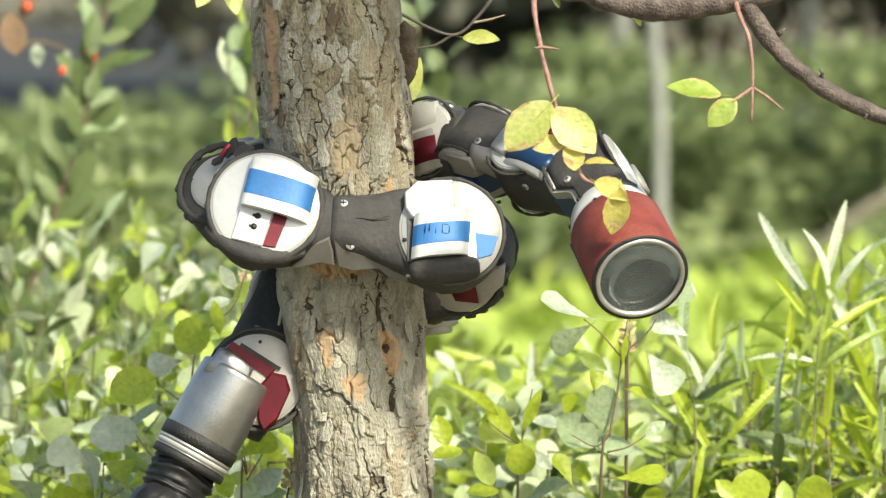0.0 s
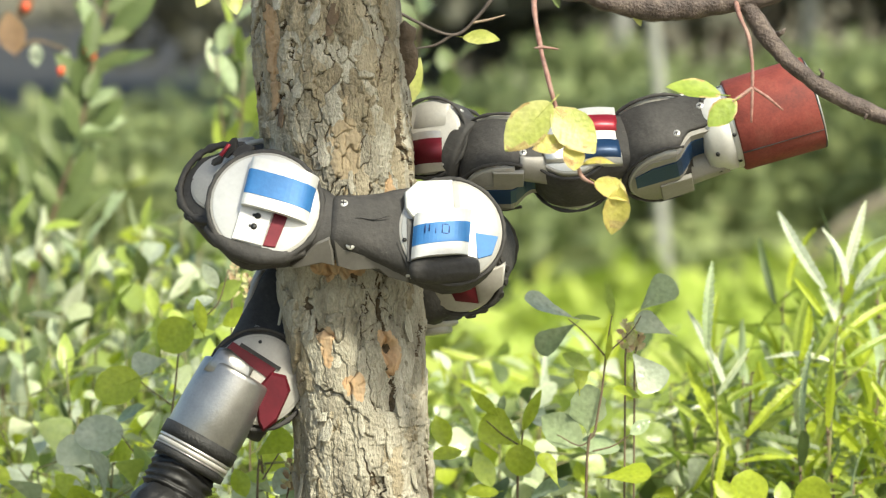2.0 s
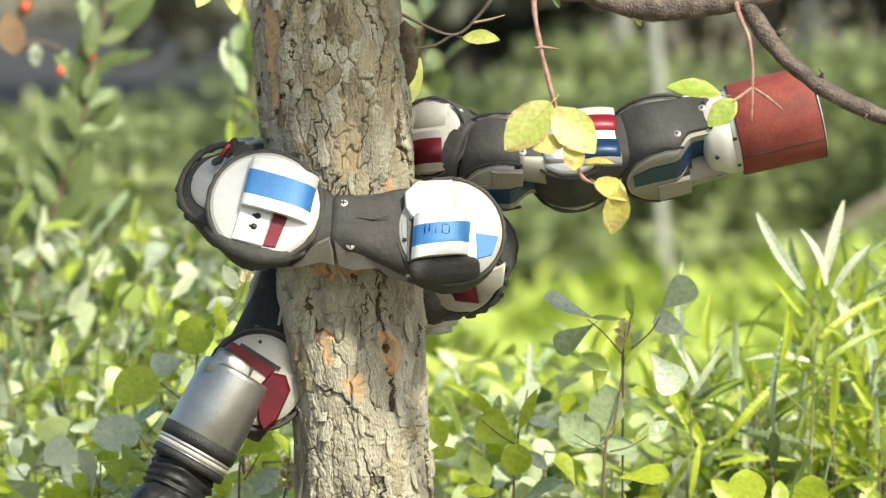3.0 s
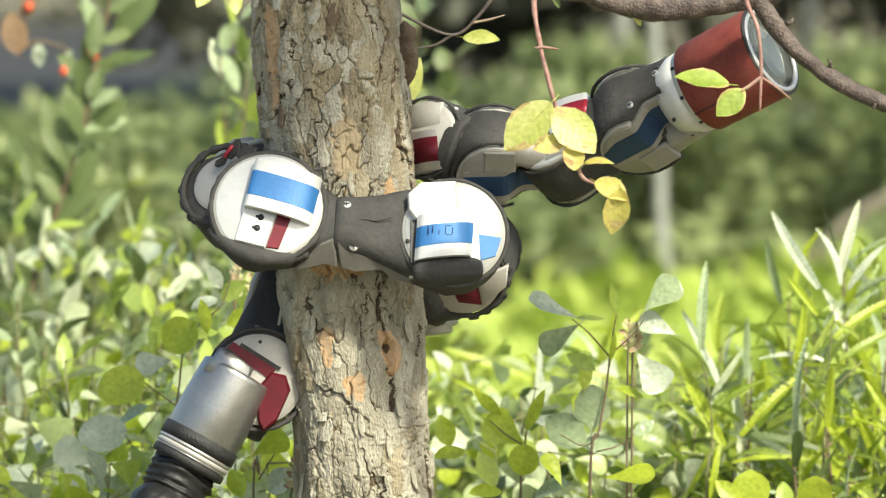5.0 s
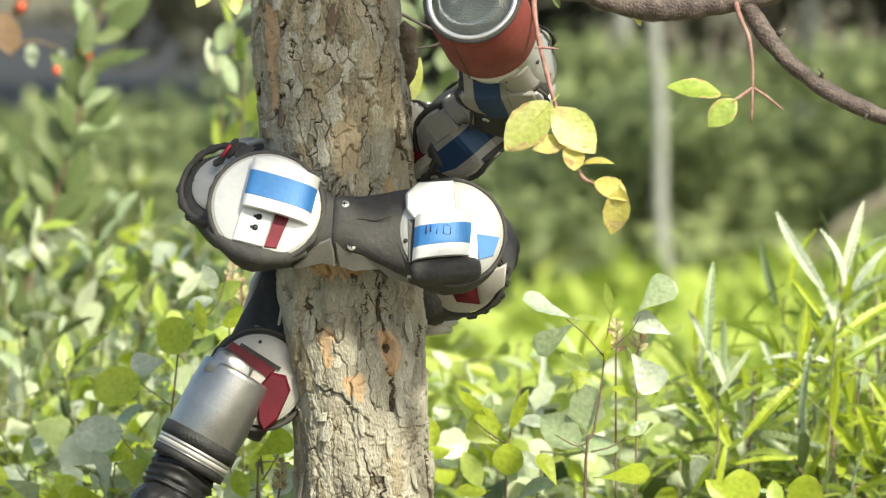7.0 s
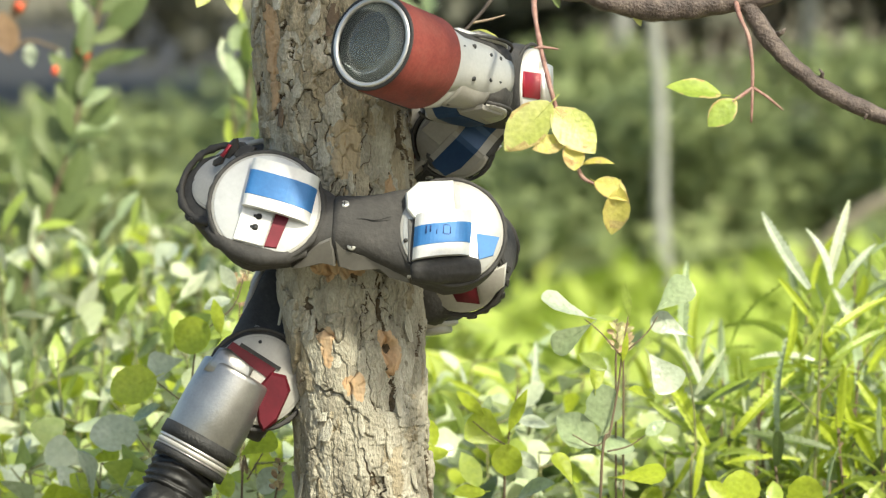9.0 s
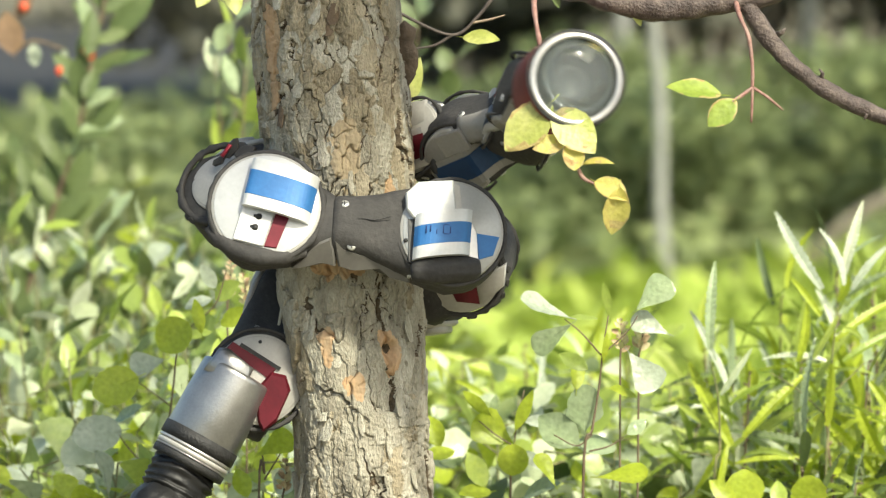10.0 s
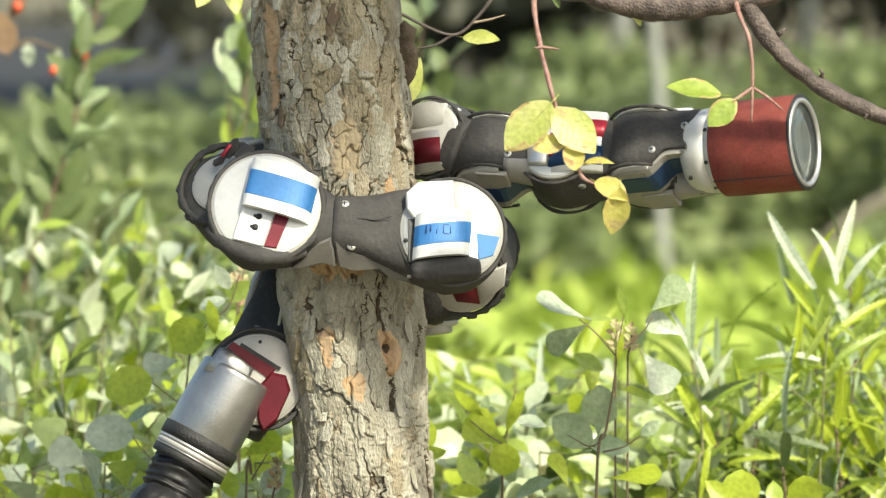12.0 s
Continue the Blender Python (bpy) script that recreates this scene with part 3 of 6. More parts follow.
part("loose_bark", bm, BARK_DK, tree, "dark curled strip of loose bark")


# out-of-view leaf clumps, added sunward to dapple shade on the upper trunk
crng = random.Random(31)
bm = bmesh.new()
for k in range(7):
    a = k * 2.4
    leaf_cloud(bm, crng, (0.105 + 0.035 * math.cos(a) + 0.016 * k, -0.30 + 0.03 * math.sin(a) - 0.022 * k, 1.33 + 0.025 * k), (0.05, 0.05, 0.045), 32, 0.032)
tagged(part("crown", bm, FOL_NEAR, tree, smooth=False), kind="stuff")


def limb(points, radii, mat, name="limb", rough=0.25, sides=14, label=""):
    bm = bmesh.new()
    path = smooth_path([gridw(*p) for p in points], 12)
    tube(bm, path, ramp_r(radii, len(path)), sides, rough)
    return part(name, bm, mat, tree, label)


limb([(585, -420, 0.0), (760, -150, 0.05), (930, -45, 0.09), (1030, -14, 0.10), (1150, 12, 0.10), (1260, 6, 0.10), (1370, -12, 0.10), (1480, -70, 0.11), (1700, -150, 0.12)], [0.012, 0.010, 0.0075, 0.0055, 0.0068, 0.0068, 0.0052, 0.004, 0.002], LIMB, label="brown limb stretching over the robot")
# unseen limb added to carry the shading leaf clumps
bm = bmesh.new()
tube(bm, smooth_path([(TRUNK_X(1.25), 0, 1.25), (0.01, -0.11, 1.32), (0.10, -0.28, 1.37), (0.20, -0.45, 1.48)], 8), ramp_r([0.014, 0.008, 0.003], 25), 10, 0.25)
part("limb", bm, LIMB, tree)
side_limb = limb([(1240, -30, 0.10), (1308, -8, 0.10), (1341, 41, 0.10), (1396, 109, 0.10), (1478, 168, 0.10), (1568, 209, 0.10), (1700, 253, 0.10)], [0.0042, 0.0047, 0.0047, 0.0044, 0.0043, 0.0042, 0.004], LIMB, label="drooping red-brown side limb")
for pts in ([(1452, 142, 0.10), (1456, 130, 0.103), (1450, 122, 0.104)], [(1375, 62, 0.10), (1386, 56, 0.103), (1390, 50, 0.103)], [(1530, 190, 0.10), (1534, 204, 0.103), (1530, 212, 0.104)]):
    bm = bmesh.new()
    tube(bm, [gridw(*p) for p in pts], [0.0016, 0.0011, 0.0005], 7, 0.3)
    part("spur", bm, LIMB, side_limb)
limb([(640, -20, -0.03), (720, 30, -0.05), (800, 62, -0.06), (845, 30, -0.06), (890, -30, -0.06)], [0.0013, 0.0009, 0.0009, 0.0010, 0.0013], TWIG_DARK, "twig", 0.2, 7, "thin dark bare twig")
limb([(800, 62, -0.06), (770, 80, -0.06), (735, 86, -0.06)], [0.0009, 0.0008, 0.0005], TWIG_DARK, "twig", 0.2, 6)
limb([(838, 40, -0.06), (865, 35, -0.06), (893, 27, -0.06)], [0.0009, 0.0007, 0.0004], TWIG_GREY, "twig", 0.2, 6)


def leaf_mesh(kind, length, rng, fold=0.25, bend=0.3, width=None, dry=0.0):
    """One leaf lying along x from its stalk: a midrib fold, a bent blade and thickness at the rib."""
    bm = bmesh.new()
    shapes = {"oval": [(0, 0.05), (0.08, 0.16), (0.25, 0.30), (0.5, 0.36), (0.75, 0.27), (0.9, 0.13), (1, 0.01)],
              "obovate": [(0, 0.03), (0.2, 0.12), (0.45, 0.27), (0.7, 0.40), (0.86, 0.38), (0.96, 0.22), (1, 0.06)],
              "round": [(0, 0.03), (0.06, 0.24), (0.22, 0.43), (0.48, 0.52), (0.72, 0.47), (0.9, 0.29), (1, 0.05)],
              "lance": [(0, 0.02), (0.2, 0.09), (0.45, 0.13), (0.7, 0.10), (0.88, 0.05), (1, 0.005)],
              "lobed": [(0, 0.02), (0.12, 0.06), (0.3, 0.30), (0.42, 0.40), (0.55, 0.33), (0.66, 0.38), (0.82, 0.27), (0.93, 0.20), (1, 0.03)]}
    prof = shapes[kind]
    ts = 0.5 - 0.5 * np.cos(np.linspace(0, math.pi, 17))
    ws = np.interp(ts, [p[0] for p in prof], [p[1] for p in prof])
    if kind != "lobed":
        ws[1:-1] = (ws[:-2] + 2 * ws[1:-1] + ws[2:]) / 4 * 1.03
    prof = list(zip(ts.tolist(), ws.tolist()))
    rows = []
    wob = rng.uniform(0, 9)
    for t, w in prof:
        w = w * length * (width or 1.0)
        x = length * t
        z = -bend * length * t * t
        row = []
        for s in (-1, -0.86, -0.45, 0, 0.45, 0.86, 1):
            ripple = 0.035 * length * noise.noise((t * 4 + wob, s * 2, wob)) * abs(s)
            row.append(bm.verts.new((x, s * w * (1 + 0.025 * math.sin(t * 31 + s)), z + fold * w * abs(s) + ripple)))
        rows.append(row)
    for a, b in zip(rows, rows[1:]):
        for k in range(6):
            f = bm.faces.new((a[k], a[k + 1], b[k + 1], b[k]))
            c = f.calc_center_median() / length
            if dry and noise.noise((c.x * 3 + wob, c.y * 3, wob)) + (0.36 if k in (0, 5) else 0.0) + (0.25 if c.x > 0.9 else 0.0) > 0.58 - 0.28 * dry:
                f.material_index = 1
    tube(bm, [(-0.18 * length, 0, 0.03 * length), (0, 0, 0), (0.5 * length, 0, -bend * length * 0.25 - 0.004 * length)], [0.011 * length, 0.013 * length, 0.006 * length], 4)
    return bm


def hung_leaf(parent, kind, mat, base, tip, normal, rng, width=1.0, bend=0.15, fold=0.25, origin=None, label=""):
    """A leaf from base to tip (grid points), its blade facing normal, under a twig whose pose is a shift by origin."""
    b, t = gridw(*base), gridw(*tip)
    n = STAGE.to_3x3() @ Vector(normal)
    m = axes(b - (origin or Vector()), t - b, n)
    ob = part("leaf", leaf_mesh(kind, (t - b).length, rng, fold, bend, width, 1.0 if mat is LEAF_YELLOW else 0.5), [mat, LEAF_RIM], parent, label)
    ob.matrix_local = m
    return ob


lr = random.Random(21)


def twig_part(base, runs, label):
    """A hanging twig whose origin is where it leaves its limb."""
    o = gridw(*base)
    bm = bmesh.new()
    for pts, radii in runs:
        path = smooth_path([gridw(*p) - o for p in pts], 6)
        tube(bm, path, ramp_r(radii, len(path)), 8, 0.25)
    ob = part("hanging_twig", bm, TWIG_RED, tree, label)
    ob.location = o
    return ob, o


NA = 0.145
twig_a, oa = twig_part((945, -25, NA - 0.04), [([(945, -25, NA - 0.04), (946, 20, NA - 0.02), (958, 90, NA - 0.01), (973, 150, NA), (985, 196, NA), (990, 230, NA)], [0.0016, 0.0014, 0.0012, 0.0011, 0.0010, 0.0009]),
    ([(990, 230, NA), (1000, 258, NA), (1020, 290, NA), (1032, 315, NA), (1058, 328, NA)], [0.0009, 0.0008, 0.0009, 0.0010, 0.0005]),
    ([(945, 85, NA), (962, 84, NA), (988, 87, NA)], [0.0004, 0.0008, 0.0004])], "red hanging twig with yellow leaves")
hung_leaf(twig_a, "oval", LEAF_LIME, (975, 183, NA + 0.004), (893, 265, NA + 0.006), (-0.15, 0.25, 0.9), lr, 0.92, 0.05, 0.12, oa)
hung_leaf(twig_a, "oval", LEAF_LIME, (980, 193, NA + 0.004), (1054, 268, NA + 0.012), (0.15, 0.25, 0.9), lr, 0.95, 0.08, 0.12, oa)
hung_leaf(twig_a, "oval", LEAF_YELLOW, (1002, 250, NA + 0.006), (944, 262, NA + 0.01), (-0.1, 0.3, 0.9), lr, 0.85, 0.1, 0.2, oa)
hung_leaf(twig_a, "round", LEAF_YELLOW, (1012, 254, NA + 0.006), (1018, 300, NA + 0.012), (0.1, 0.2, 0.9), lr, 0.75, 0.1, 0.3, oa)
hung_leaf(twig_a, "lance", LEAF_YELLOW, (1030, 292, NA), (1086, 283, NA + 0.006), (0, 0.8, 0.5), lr, 1.6, 0.15, 0.6, oa, "curled dry yellow leaf")
hung_leaf(twig_a, "oval", LEAF_YELLOW, (1054, 322, NA + 0.003), (1110, 345, NA + 0.012), (0, 0.6, 0.8), lr, 0.95, 0.25, 0.3, oa)
hung_leaf(twig_a, "oval", LEAF_YELLOW, (1096, 332, NA + 0.01), (1084, 418, NA + 0.004), (0.2, 0.1, 0.95), lr, 0.78, 0.1, 0.3, oa, "curled dry yellow leaf")
NB = 0.125
twig_b, ob_ = twig_part((1300, -10, NB - 0.03), [([(1300, -10, NB - 0.03), (1308, 25, NB - 0.01), (1325, 65, NB), (1331, 110, NB), (1332, 155, NB), (1330, 217, NB)], [0.0014, 0.0013, 0.0012, 0.0011, 0.0009, 0.0005]),
    ([(1332, 155, NB), (1315, 168, NB), (1296, 180, NB + 0.004)], [0.0010, 0.0009, 0.0008]),
    ([(1332, 155, NB), (1358, 172, NB), (1386, 195, NB - 0.005)], [0.0009, 0.0008, 0.0004])], "pinkish forked twig with two green leaves")
hung_leaf(twig_b, "oval", LEAF_FRESH, (1275, 168, NB + 0.004), (1181, 147, NB + 0.008), (0.05, 0.75, 0.65), lr, 0.75, 0.1, 0.2, ob_)
hung_leaf(twig_b, "oval", LEAF_FRESH, (1302, 178, NB + 0.004), (1254, 222, NB + 0.008), (0.1, 0.3, 0.95), lr, 0.95, 0.1, 0.15, ob_)
# leaves peeping in along the top and beside the trunk
up = limb([(1080, -40, 0.09), (1095, -10, 0.10), (1130, 0, 0.10)], [0.001, 0.0009, 0.0006], TWIG_RED, "twig", 0.2, 6)
for base, tip, nrm, mt, wd in (((1085, -20, 0.1), (1088, 16, 0.1), (0.3, 0.2, 0.9), LEAF_OLIVE, 0.6), ((1110, -15, 0.1), (1138, 45, 0.1), (0.4, 0.2, 0.8), LEAF_LIME, 0.6), ((975, -20, 0.1), (992, 14, 0.1), (0.3, 0.2, 0.8), LEAF_OLIVE, 0.6),
        ((820, 66, -0.06), (882, 66, -0.05), (0.0, 0.6, 0.8), LEAF_LIME, 0.7), ((700, 200, -0.05), (748, 105, -0.045), (0.5, 0.2, 0.8), LEAF_LIME, 0.6), ((708, 140, -0.08), (690, 190, -0.07), (0.5, 0.2, 0.8), LEAF_LIME, 0.9),
        ((405, -25, -0.2), (420, 22, -0.19), (0.3, 0.3, 0.9), LEAF_LIME, 0.8), ((372, -30, -0.2), (350, 10, -0.19), (0.3, 0.3, 0.9), LEAF_LIME, 0.8)):
    b, t = gridw(*base), gridw(*tip)
    lf = part("leaf", leaf_mesh("oval", (t - b).length, lr, 0.2, 0.12, wd), mt, up)
    lf.matrix_local = axes(b, t - b, STAGE.to_3x3() @ Vector(nrm))
limb([(560, -330, -0.02), (470, -140, -0.15), (405, -30, -0.20), (360, -40, -0.20)], [0.006, 0.003, 0.0012, 0.0008], LIMB, "twig", 0.2, 7)

# ---------------------------------------------------------------- the snake robot
robot = empty("snake_robot", STAGE, "jointed snake robot in grey rubber skin coiled round a tree trunk", "robot")
R = 0.0255        # radius of a joint disc
PITCH = 148 * UNIT


def joint_segment(name, length, accent, plate=WHITE, second=None, r=R, rim=RUBBER, label="", plain=False, ext=0.86, panel=False, back=None, share=0.83, thick=0.74, off=0.0, rag=1.0, deep=1.0):
    """One link: a flat joint disc at the origin turning into a round barrel along x, a metal plate with a coloured band on each flat side, screws."""
    h = r * thick

    def dims(x):
        if x <= 0:
            return math.sqrt(max(r * r - x * x, 0)), h * (1 - 0.10 * abs(x / r) ** 4), 5.0
        t = x / length
        k = t * t * (3 - 2 * t)
        return (r + (r * ext - r) * k) * (1 - 0.08 * math.sin(math.pi * min(1, t * 1.1))), h + (r * ext - h) * k, 5.0 - 2.2 * k

    lane = 1 if off > 0 else -1

    def channel(x):
        """Height of the yoke's outer face: flush with the disc, then stepping in to the neck."""
        k = min(1.0, max(0.0, (x - 0.22 * r) / (0.50 * r)))
        return h + (0.34 * r - h) * k * k * (3 - 2 * k)

    bm = bmesh.new()
    st = []
    n = 44
    xs = [-r * math.cos(a) for a in np.linspace(0.16, math.pi / 2, 9)] + list(np.linspace(0.1 * r, length * 0.94, 14 if panel else 9)) + [length * 0.985, length]
    for x in xs:
        hy, hz, e = dims(x)
        end = 0.94 if x == xs[-2] else 0.80 if x == xs[-1] else 1.0
        ring = []
        for i in range(n):
            a = 2 * math.pi * i / n
            c, s = math.cos(a), math.sin(a)
            y = hy * end * math.copysign(abs(c) ** (2 / e), c)
            z = hz * end * math.copysign(abs(s) ** (2 / e), s)
            w = 1 + rag * 0.025 * noise.noise((x * 120, y * 120, z * 120 + len(name) + length * 900)) + rag * 0.016 * noise.noise((x * 400, y * 400, z * 400))
            y, z = y * w, z * w if abs(z) < h * 0.9 else z
            if panel and z > 0 and y * lane > -0.10 * r:
                z = min(z, channel(x) - 0.0008)
            if z < 0 and x < 0.5 * length:
                z *= deep + (1 - deep) * max(0.0, x / (0.5 * length))
            ring.append((x, y, z))
        st.append(ring)
    loft(bm, st)
    seg = part(name, bm, rim, robot, label)
    for side in (1, -1) if deep == 1.0 else (1,):
        m = Matrix() if side > 0 else Matrix.Rotation(math.pi, 4, "X")
        acc = accent if side > 0 else (second or accent)
        # ragged rubber lip round the plate
        fat = max(1.0, 0.62 * rag)
        bm = bmesh.new()
        rings = []
        for i in range(56):
            a = 2 * math.pi * i / 56 if not (panel and side > 0) else radians(62 + 236 * i / 55)
            q = Vector((math.cos(a), math.sin(a), 0))
            lump = fat * (1 + 0.55 * noise.noise(q * 6 + Vector((length * 700, 0, side))) + 0.4 * noise.noise(q * 23))
            rings.append([m @ (q * ((1.012 - 0.042 * fat) * r + r * 0.042 * lump * math.cos(b)) + Vector((0, 0, h - 0.0008 + r * 0.036 * lump * math.sin(b)))) for b in np.linspace(0, 2 * math.pi, 8)[:-1]])
        if panel and side > 0:
            loft(bm, rings)
        else:
            rings.append(rings[0])
            loft(bm, rings, cap=False)
            bmesh.ops.remove_doubles(bm, verts=bm.verts[:], dist=1e-6)
        if plain or name == "arm_link":
            part("rubber_lip", bm, rim, seg)
        else:
            bm.free()
        bm = bmesh.new()
        a0, a1 = (70, 290) if panel and side > 0 else (0, 360)
        slab(bm, circle(r * (share + 0.045), 44, 0, 0, a0, a1), h - 0.002, h + 0.0009, m, 0.0005)
        part("plate_rim", bm, GREYPLATE, seg)
        bm = bmesh.new()
        slab(bm, circle(r * share, 44, 0, 0, a0, a1), h - 0.001, h + 0.0014, m, 0.0004)
        part("joint_plate", bm, plate, seg)
        if plain and side > 0:
            continue
        acc = WHITE if back and side < 0 else acc
        w = r * 0.30
        o = off * side * r * 0.32
        if panel and side > 0:
            # the yoke's face steps in from the disc to the neck, with the band laid along it
            xs2 = [-r * 0.72] + list(np.linspace(-0.3 * r, length * 0.97, 16))
            for nm, lo, hi, lift, mt in (("yoke_arm", -1.42, 1.62, 0.0019, plate), ("colour_band", -0.95, 0.95, 0.0025, acc)):
                bm = bmesh.new()
                rings = []
                for x in xs2:
                    reach = math.sqrt(max(0.0, (r * share * 0.98) ** 2 - min(x, 0.0) ** 2))
                    y0, y1 = (max(-reach, min(reach, o + lane * w * q)) for q in (lo, hi))
                    z = channel(x) + lift
                    rings.append([(x, y0, z - 0.004), (x, y0, z), (x, y1, z), (x, y1, z - 0.004)])
                loft(bm, rings)
                part(nm, bm, mt, seg, smooth=False)
            c = -lane
            bm = bmesh.new()
            slab(bm, [(-r * 0.22, c * r * 0.22), (r * 0.50, c * r * 0.20), (r * 0.50, c * r * 0.76), (-r * 0.22, c * r * 0.80)], h, h + 0.0026, None, 0.0005)
            part("bracket", bm, plate, seg, smooth=False)
            bm = bmesh.new()
            rings = []
            for x in np.linspace(r * 0.42, length, 10):
                hy, hz, e = dims(x)
                ring = []
                for a in np.linspace(84, 18, 12):
                    ca, sa = math.cos(radians(a)), math.sin(radians(a))
                    ring.append((x, c * 1.03 * hy * abs(ca) ** (2 / e), 1.03 * hz * math.copysign(abs(sa) ** (2 / e), sa)))
                rings.append(ring + [(x, c * 0.45 * hy, 0.0), (x, c * 0.05 * hy, 0.5 * hz)])
            loft(bm, rings)
            part("yoke_cheek", bm, plate, seg)
            continue
        reach = r * 0.74
        if panel:
            reach = length * 0.78
            bm = bmesh.new()
            k = 1.15 if back else 0.85
            slab(bm, [(r * 0.1, -r * 0.48 * k), (r * 0.5, -r * 0.52 * k), (length * 0.80, -r * 0.46 * k), (length * 0.80, r * 0.46 * k), (r * 0.5, r * 0.52 * k), (r * 0.1, r * 0.48 * k)], h * 0.8, r * 0.83, m, 0.0012)
            part("yoke_arm", bm, back or plate, seg)
        bm = bmesh.new()
        top = (r * 0.83 + 0.0005) if panel else h + 0.0024
        slab(bm, [(-r * 0.30, o - w), (reach, o * 0.5 - w), (reach + r * 0.03, o * 0.5), (reach, o * 0.5 + w), (-r * 0.30, o + w)], h, top, m, 0.0003)
        part("colour_band", bm, acc, seg)
        bm = bmesh.new()
        if off:
            c = -math.copysign(1, off * side)
            slab(bm, [(-r * 0.25, c * r * 0.14), (r * 0.40, c * r * 0.14), (r * 0.40, c * r * 0.58), (-r * 0.25, c * r * 0.62)], h, r * 0.83 + 0.0022, m, 0.0010)
        else:
            slab(bm, [(-r * 0.62, -r * 0.52), (-r * 0.16, -r * 0.56), (-r * 0.16, r * 0.50), (-r * 0.62, r * 0.46), (-r * 0.70, 0)], h, h + 0.0050, m, 0.0012)
        part("bracket", bm, plate if plate is not WHITE else SILVER, seg)
    for f, zz in ((0.30, 0.45), (0.80, -0.25)):
        for side in (1, -1):
            x = length * f
            hy, hz, e = dims(x)
            z = hz * zz
            y = hy * (1 - abs(z / hz) ** e) ** (1 / e) * 0.995
            bm = bmesh.new()
            screw(bm, Matrix.Translation((x, side * y, z)) @ Matrix.Rotation(-side * math.pi / 2, 4, "X"))
            part("screw", bm, [STEEL, BLACK], seg)
    return seg


def screw(bm, m, r=0.0021):
    """A pan-head screw, its cross recess drawn with raised black bars."""
    slab(bm, circle(r, 14), -0.004, 0.0006, m, 0.0004)
    n0 = len(bm.faces)
    for a in (0, 90):
        q = m @ pose(0, 0, 0, 0, 0, a)
        slab(bm, [(-r * 0.6, -r * 0.13), (r * 0.6, -r * 0.13), (r * 0.6, r * 0.13), (-r * 0.6, r * 0.13)], 0.0, 0.00075, q)
    bm.faces.ensure_lookup_table()
    for f in bm.faces[n0:]:
        f.material_index = 1


def put(ob, x, y, near, forward, normal):
    ob.matrix_local = axes(grid(x, y, near), forward, normal)
    return ob


# links wound round the trunk, from the tail up to the free arm
tail_joint = put(joint_segment("tail_link", 0.030, DEEPRED, GREYPLATE, r=0.0275, plain=True, ext=0.6, label="tail link with red anodised insets"), 456, 672, -0.006, (-0.47, -0.88, 0.05), (0.10, 0.12, 0.98))
bm = bmesh.new()
slab(bm, [(-0.0060, -0.0230), (-0.0113, -0.0212), (-0.0100, 0.0060), (-0.0030, 0.0040)], 0.0205, 0.0226, None, 0.0004)
part("red_inset", bm, DEEPRED, tail_joint, smooth=False)
bm = bmesh.new()
slab(bm, [(-0.0068, 0.0042), (-0.0088, 0.0120), (-0.0030, 0.0178), (0.0150, 0.0190), (0.0232, 0.0152), (0.0200, 0.0105), (0.0054, 0.0014)], 0.0190, 0.0246, None, 0.0016)
part("red_inset", bm, DEEPRED, tail_joint, smooth=False)
bm = bmesh.new()
slab(bm, [(-0.0130, -0.0170), (-0.0108, -0.0172), (-0.0092, 0.0075), (-0.0112, 0.0078)], 0.0205, 0.0230, None, 0.0003)
part("dark_strip", bm, BLACK, tail_joint, smooth=False)
bm = bmesh.new()
slab(bm, circle(0.0010, 12, -0.0180, -0.0085), 0.0200, 0.0223)
part("socket", bm, BLACK, tail_joint)
put(joint_segment("link", 0.036, REDAN, GREYPLATE, r=0.0235), 506, 552, -0.042, (-0.35, -0.75, 0.55), (0.9, -0.3, 0.2))
put(joint_segment("link", 0.042, BLUE, GREYPLATE), 590, 545, -0.064, (-0.9, -0.15, 0.35), (0.2, 0.3, -0.9))
put(joint_segment("link", 0.042, REDAN, GREYPLATE), 730, 520, -0.050, (-0.93, -0.15, -0.3), (0, 1, 0))
lower = put(joint_segment("link", 0.034, REDAN, GREYPLATE, r=0.0255, plain=True, rag=2.2), 822, 458, -0.014, (-0.75, -0.45, -0.40), (0.22, -0.12, 0.96))
bm = bmesh.new()
slab(bm, [(0.0074, 0.0001), (-0.007, 0.0064), (-0.0005, 0.0196), (0.0095, 0.012)], 0.018, 0.0213, None, 0.0004)
part("red_inset", bm, DEEPRED, lower)
bm = bmesh.new()
slab(bm, [(-0.008, 0.0071), (-0.0266, 0.0082), (-0.0185, 0.0176), (-0.0019, 0.0204)], 0.018, 0.0222, None, 0.0006)
part("side_bracket", bm, GREYPLATE, lower)
front_b = put(joint_segment("link", 0.062, BLUE, PALEALLOY, r=0.0290, plain=True, ext=0.54, thick=0.517, share=0.885, rag=1.6, deep=0.3), 791, 422, 0.053, (-1, 0.10, 0.10), (0.30, 0.22, 0.92))
front_a = put(joint_segment("link", 0.040, BLUE, WHITE, r=0.0306, plain=True, ext=0.51, thick=0.51, share=0.885, rag=2.0, deep=0.2), 470, 380, 0.055, (1, -0.22, 0.05), (-0.30, 0.34, 0.88))
left_c = put(joint_segment("link", 0.024, REDAN, GREYPLATE, r=0.0248, plain=True, share=0.62, ext=0.7, rag=3.0, deep=0.9), 412, 352, 0.014, (0.60, 0.60, -0.10), (-0.52, 0.22, 0.82))
put(joint_segment("link", 0.042, REDAN, GREYPLATE), 462, 328, -0.045, (0.9, 0.1, -0.4), (0, 0.9, -0.3))
